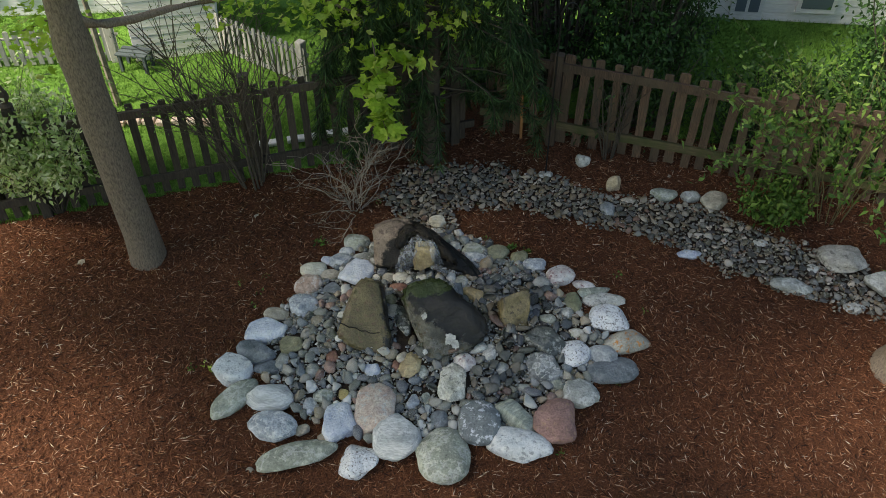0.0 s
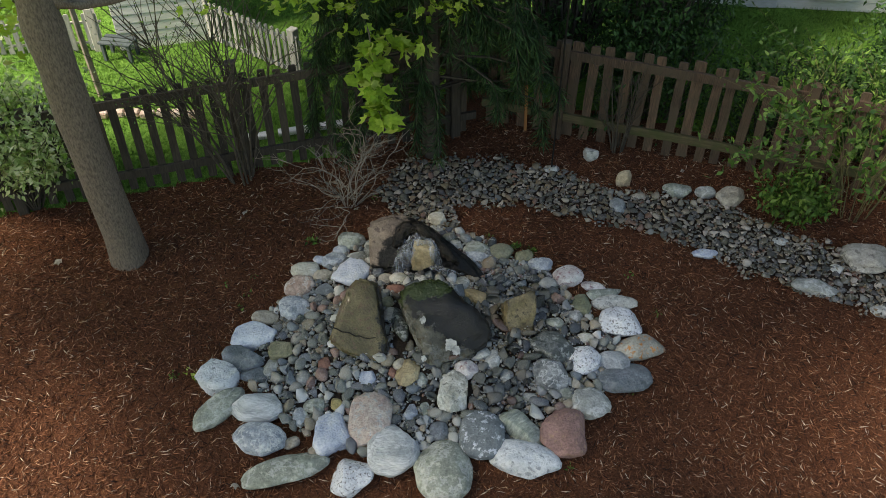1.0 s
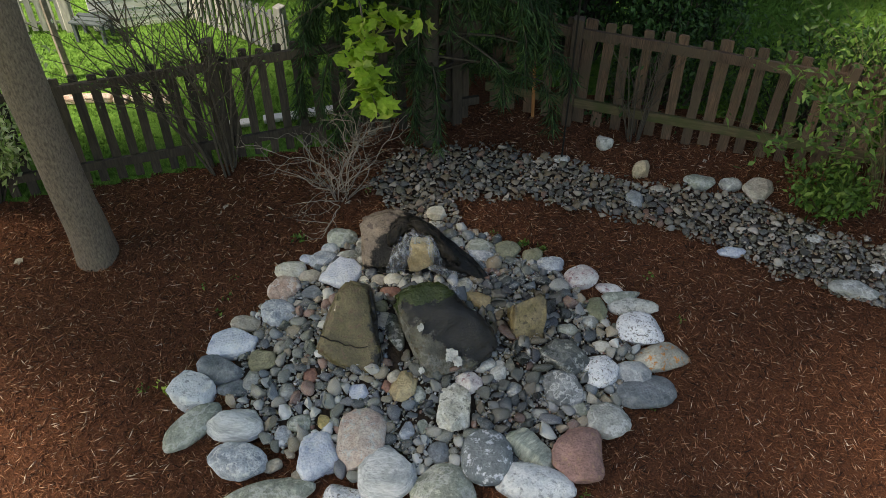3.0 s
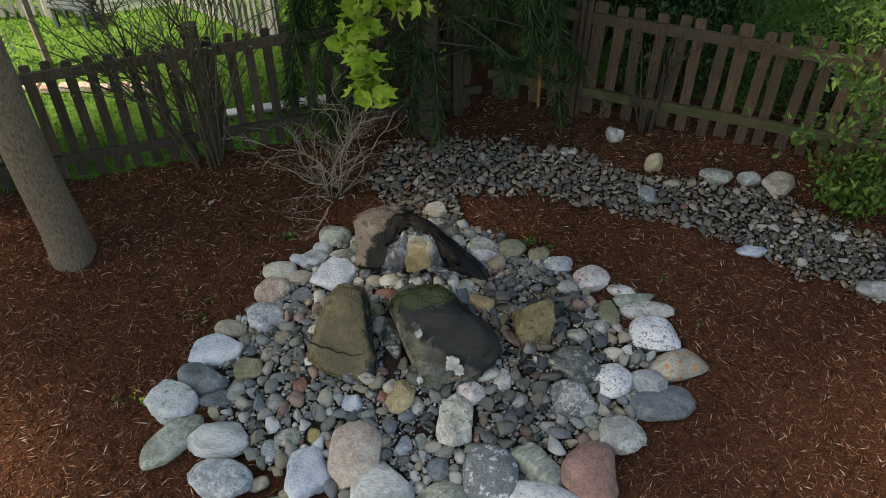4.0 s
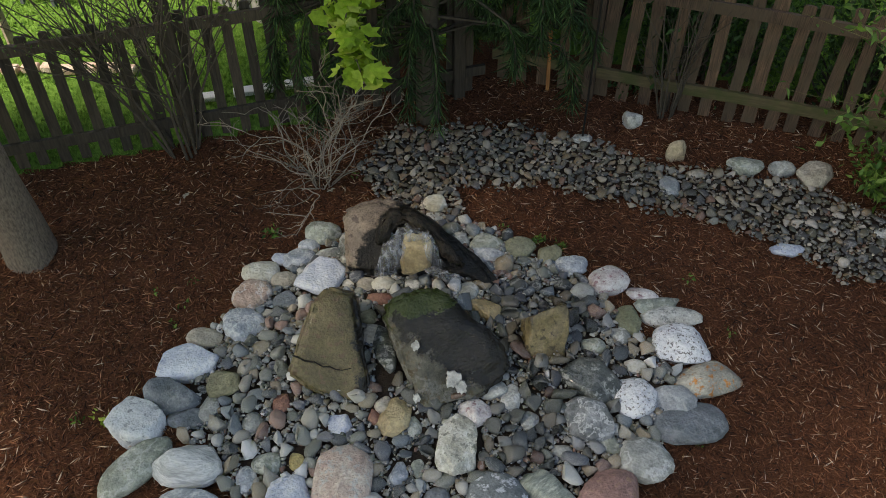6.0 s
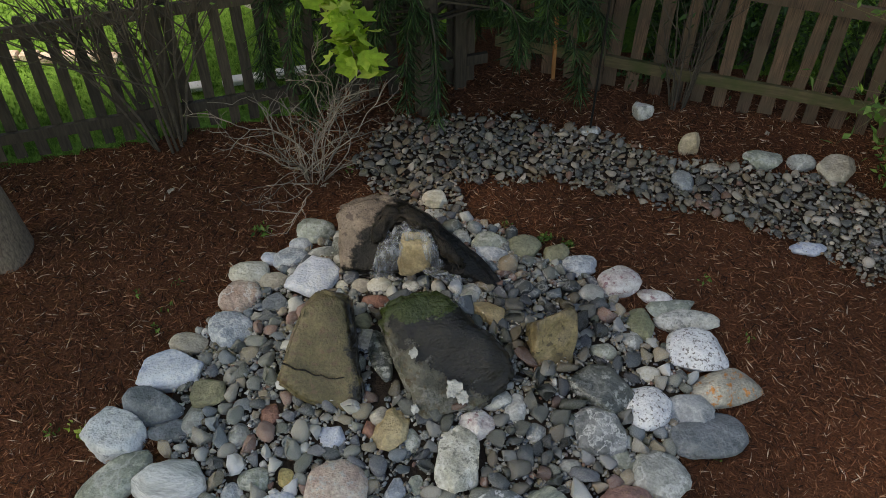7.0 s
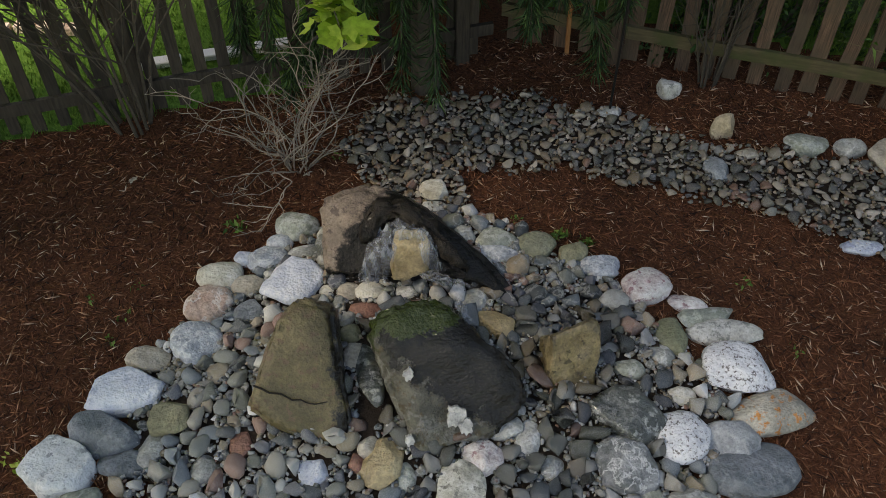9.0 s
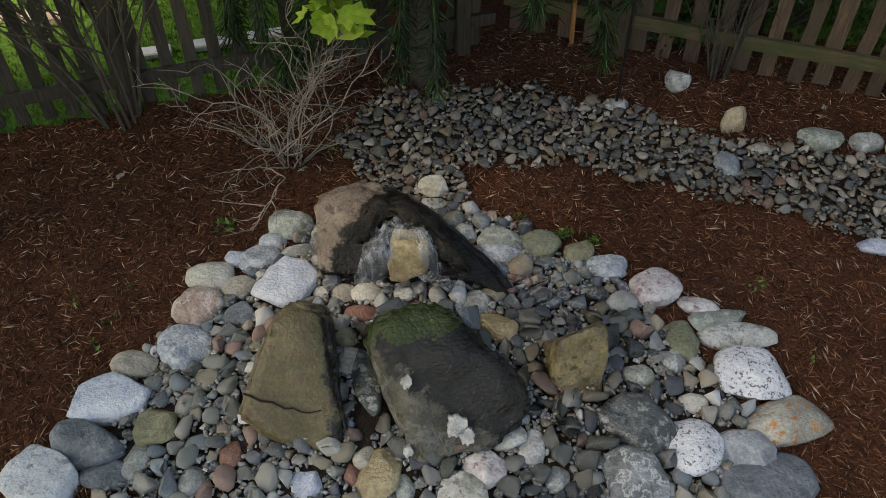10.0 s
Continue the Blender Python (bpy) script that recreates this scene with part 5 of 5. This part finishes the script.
def young_tree():
    x, y = -3.87, 7.14
    root = empty("young_tree", x, y, ground(x, y))
    tagged(root, "slender pale-barked young tree on the lawn", "tree")
    bm = bmesh.new()
    tube(bm, [(0, 0, -0.05), (-0.02, 0, 0.5), (-0.03, 0, 1.2), (-0.05, 0, 2.0), (-0.06, 0, 3.4)], 0.04, 0.02, 8)
    for i in range(8):
        a = i * 2.4
        tube(bm, [(-0.05, 0, 2.1 + 0.13 * i), (math.cos(a) * 0.35, math.sin(a) * 0.35, 2.5 + 0.14 * i), (math.cos(a) * 0.7, math.sin(a) * 0.7, 2.8 + 0.15 * i)], 0.012, 0.004, 5)
    part("trunk", bm, M_TWIG, root)
    r = np.random.default_rng(3)
    pts = np.array([0, 0, 3.1]) + r.normal(0, 1, (900, 3)) * (0.45, 0.45, 0.35)
    pts[:, 2] = np.maximum(pts[:, 2], 2.35)
    ob = many("crown", LEAF[0], LEAF[1], turns(900, 0.8, r) * r.uniform(0.05, 0.09, 900)[:, None, None], pts, M_BUSH)
    ob.parent = root


young_tree()


def bench():
    x, y = -3.80, 7.83
    root = empty("garden_bench", x, y, ground(x, y), -10)
    tagged(root, "small blue-grey wooden bench beside the white shed", "bench")
    for k in range(3):
        ob = part("seat_slat", box_bm(0.4, 0.06, 0.025, 0.004), M_BENCH, root)
        ob.matrix_local = pose(0, -0.09 + 0.085 * k, 0.22)
    for sx in (-0.16, 0.16):
        for sy in (-0.09, 0.09):
            ob = part("leg", box_bm(0.04, 0.04, 0.22, 0.004), M_BENCH, root)
            ob.matrix_local = pose(sx, sy, 0)


bench()

# edging stones of a bed behind the fence
for i in range(9):
    bx = -4.1 + 0.17 * i
    ob = part("edging_brick", box_bm(0.15, 0.09, 0.07, 0.01), STONE["pinkbrown"])
    ob.matrix_world = pose(bx, 6.78 + 0.02 * math.sin(i * 2.2), ground(bx, 6.78), 0, 0, 6 * math.sin(i * 3.1))
    tagged(ob, "pinkish edging brick in the lawn behind the fence", "brick", "lawn edging")

# pale paving behind the fence
for k in range(3):
    slab_x, slab_y = -1.93 - 0.1 + 0.42 * k, 6.41 + 0.1 * k
    ob = part("paving_slab", box_bm(0.34, 0.09, 0.05, 0.008), M_WHITE)
    ob.matrix_world = pose(slab_x, slab_y, ground(slab_x, slab_y), 6.8, 0, 14)
    tagged(ob, "pale paving slab on the lawn behind the fence", "paving", "paving slabs")

# orange stake and black rod
x, y = 0.89, 6.53
stake = part("stake", box_bm(0.03, 0.025, 0.62, 0.004, -0.05), M_STAKE)
stake.matrix_world = pose(x, y, ground(x, y), 0, -2, 10)
tagged(stake, "orange-brown wooden stake standing in the mulch", "stake")
x, y = 1.12, 5.91
bm = bmesh.new()
hook = [(0, 0, -0.05), (0, 0, 0.6), (0, 0, 1.9)] + [(0.09 - 0.09 * math.cos(a), 0, 1.9 + 0.11 * math.sin(a)) for a in [k * math.pi / 7 for k in range(1, 8)]]
tube(bm, hook, 0.009, 0.008, 6)
rod = part("plant_hook", bm, m_iron)
rod.matrix_world = pose(x, y, ground(x, y), 0, 0, 20)
tagged(rod, "thin black iron garden hook beside the creek", "hook")

# fallen dry leaves
def fallen(x, y, seed):
    ob = many("dry_leaf", MAPLE[0], MAPLE[1], turns(1, 0.25, np.random.default_rng(seed)) * 0.08, np.array([(0.0, 0.0, 0.0)]), STONE["tan"])
    ob.matrix_world = pose(x, y, ground(x, y) + 0.012)
    tagged(ob, "curled tan dry leaf lying in the mulch", "leaf", "fallen leaves")


for i, p in enumerate(((-1.93, 5.34), (-3.58, 4.71), (2.47, 5.93), (-1.59, 2.49), (-0.88, 5.34))):
    fallen(p[0], p[1], 60 + i)

# ---- pebbles, gravel, mulch and grass ----
def free(x, y, r):
    for fx, fy, a, b, turn in FOOT:
        dx, dy = x - fx, y - fy
        c, s = math.cos(radians(turn)), math.sin(radians(turn))
        u, v = dx * c + dy * s, -dx * s + dy * c
        if (u / (a * 0.88 + r * 0.6)) ** 2 + (v / (b * 0.88 + r * 0.6)) ** 2 < 1:
            return False
    return True


def scatter(test, x0, x1, y0, y1, sizes, tries, seed, gap=0.82, power=1.5):
    r = random.Random(seed)
    cell, grid, out = 0.12, {}, []
    for k in range(tries):
        x, y = r.uniform(x0, x1), r.uniform(y0, y1)
        if not test(x, y):
            continue
        rad = sizes[0] + (sizes[1] - sizes[0]) * (1 - k / tries) ** power * r.uniform(0.5, 1)
        i, j = int(x / cell), int(y / cell)
        near = [q for a in (-1, 0, 1) for b in (-1, 0, 1) for q in grid.get((i + a, j + b), ())]
        if all((x - q[0]) ** 2 + (y - q[1]) ** 2 > ((rad + q[2]) * gap) ** 2 for q in near) and free(x, y, rad):
            q = (x, y, rad)
            grid.setdefault((i, j), []).append(q)
            out.append(q)
    return out


def pebble_meshes(material, count, seed, flat=1.0):
    out = []
    for i in range(count):
        r = random.Random(seed + i)
        bm = boulder_bm(2.0 * r.uniform(1.0, 1.35), 2.0 * r.uniform(0.8, 1.0), 2.0 * r.uniform(0.45, 0.85) * flat, r.uniform(0.3, 1.2), seed + i * 3, 2, 0.22)
        me = bpy.data.meshes.new("stone")
        bm.to_mesh(me)
        bm.free()
        me.polygons.foreach_set("use_smooth", [True] * len(me.polygons))
        me.materials.append(material)
        out.append(me)
    return out


def lay_stones(name, label, spots, m_obj, m_island, seed, lift, near, m_wet=None, flat=1.0):
    """The stones that lie nearest are parts of their own; the rest are one joined part."""
    root = empty(name)
    tagged(root, label, "stones")
    r = random.Random(seed)
    shapes = pebble_meshes(m_obj, 14, seed, flat)
    wet_shapes = pebble_meshes(m_wet, 6, seed + 50) if m_wet else None
    spots = sorted(spots, key=lambda q: -q[2] + (0 if near(q[0], q[1]) else 10))
    for x, y, rad in spots[:300]:
        soaked = wet_shapes and ((x - 0.38) / 0.85) ** 2 + ((y - 3.85) / 0.85) ** 2 < r.uniform(0.6, 1.3)
        ob = new("stone", r.choice(wet_shapes if soaked else shapes))
        ob.parent = root
        ob.matrix_local = pose(x, y, ground(x, y) + lift + rad * r.uniform(0.15, 0.5), r.uniform(-32, 32), r.uniform(-32, 32), r.uniform(0, 360)) @ Matrix.Diagonal((rad, rad, rad, 1))
    rest = spots[300:]
    g = np.random.default_rng(seed)
    for k in range(5):
        sub = rest[k::5]
        if not sub:
            continue
        me = shapes[k]
        tv = np.empty(len(me.vertices) * 3)
        me.vertices.foreach_get("co", tv)
        tf = np.empty(len(me.polygons) * 3, np.int32)
        me.polygons.foreach_get("vertices", tf)
        rads = np.array([q[2] for q in sub])
        offs = np.array([(q[0], q[1], ground(q[0], q[1]) + lift + q[2] * 0.2) for q in sub])
        ob = many("gravel", tv.reshape(-1, 3), tf.reshape(-1, 3), turns(len(sub), 0.3, g) * rads[:, None, None], offs, m_island, True)
        ob.parent = root
        tagged(ob, kind="stuff")


pile_spots = scatter(lambda x, y: in_pile(x, y, 0.0), -2.0, 1.9, 2.4, 5.3, (0.012, 0.070), 46000, 5, 0.74, 1.25)
lay_stones("fountain_stones", "mixed grey and brown river pebbles in the fountain ring", pile_spots, M_PEB, M_PEB_I, 100, 0.035, lambda x, y: y < 4.3, M_PEB_W)
creek_spots = scatter(lambda x, y: in_creek(x, y, 0.0), -0.9, 4.8, 3.7, 6.3, (0.010, 0.048), 64000, 6, 0.82, 1.5)
lay_stones("creek_stones", "grey and brown river stones of a dry creek bed", creek_spots, M_CRK, M_CRK_I, 200, 0.03, lambda x, y: x < 2.6, None, 0.68)


def chippings(name, label, test, x0, x1, y0, y1, n, material, seed):
    """Small angular gravel that fills the gaps."""
    r = np.random.default_rng(seed)
    bm = boulder_bm(2, 1.6, 1.1, 1.0, seed, 1, 0.12)
    bmesh.ops.triangulate(bm, faces=bm.faces[:])
    tv = [tuple(v.co) for v in bm.verts]
    tf = [tuple(v.index for v in f.verts) for f in bm.faces]
    bm.free()
    x, y = r.uniform(x0, x1, n), r.uniform(y0, y1, n)
    keep = [i for i in range(n) if test(x[i], y[i])]
    x, y = x[keep], y[keep]
    s = r.uniform(0.007, 0.021, len(x))
    offs = np.stack([x, y, np.array([ground(a, b) for a, b in zip(x, y)]) + 0.04 + r.uniform(0, 0.012, len(x))], 1)
    ob = many(name, tv, tf, turns(len(x), 0.6, r) * s[:, None, None], offs, material)
    tagged(ob, label, "gravel", kind="stuff")


chippings("pile_gravel", "fine mixed gravel between the fountain pebbles", lambda x, y: in_pile(x, y, -0.05) and free(x, y, 0.0), -1.9, 1.8, 2.5, 5.2, 15000, M_PEB_I, 71)
chippings("creek_gravel", "fine dark gravel between the creek stones", lambda x, y: in_creek(x, y, 0.05), -0.9, 4.7, 3.8, 6.3, 9000, M_CRK_I, 72)


def mulch():
    r = np.random.default_rng(31)
    n = 320000
    x = r.uniform(-5.2, 5.2, n)
    y = r.uniform(0.5, 6.7, n)
    keep = [i for i in range(n) if inside(x[i], y[i] + 0.04) and not in_pile(x[i], y[i], -0.02) and not in_creek(x[i], y[i], -0.03) and (abs(x[i]) < 2.4 + 0.7 * y[i])]
    x, y = x[keep], y[keep]
    n = len(x)
    z = np.array([ground(a, b) for a, b in zip(x, y)]) + r.uniform(0.0, 0.022, n)
    z += np.array([0.018 * noise.noise(Vector((a * 2.1, b * 2.1, 0))) for a, b in zip(x, y)])
    ln = 0.015 + 0.085 * r.uniform(0, 1, n) ** 2.7
    ob = many("mulch_shreds", SLIVER[0], SLIVER[1], turns(n, 0.28, r) * ln[:, None, None] * np.array([1.0, 1.1, 1.1])[None, None, :], np.stack([x, y, z], 1), M_CHIP)
    tagged(ob, "red-brown shredded bark mulch over the bed", "mulch", kind="stuff")


mulch()


def lawn_blades(name, label, x0, x1, y0, y1, n, seed):
    r = np.random.default_rng(seed)
    x, y = r.uniform(x0, x1, n), r.uniform(y0, y1, n)
    keep = [i for i in range(n) if not inside(x[i], y[i] + 0.03)]
    x, y = x[keep], y[keep]
    n = len(x)
    z = np.array([ground(a, b) for a, b in zip(x, y)]) - 0.005
    ln = r.uniform(0.035, 0.075, n)
    ob = many(name, BLADE[0], BLADE[1], turns(n, 0.3, r) * ln[:, None, None], np.stack([x, y, z], 1), M_GRASS)
    tagged(ob, label, "grass", kind="stuff")


lawn_blades("lawn_grass", "sunlit green lawn grass behind the picket fence", -7.5, 0.0, 4.8, 9.2, 90000, 51)
lawn_blades("lawn_grass", "shaded green lawn grass beyond the brown fence", 2.5, 6.5, 5.2, 9.6, 45000, 52)
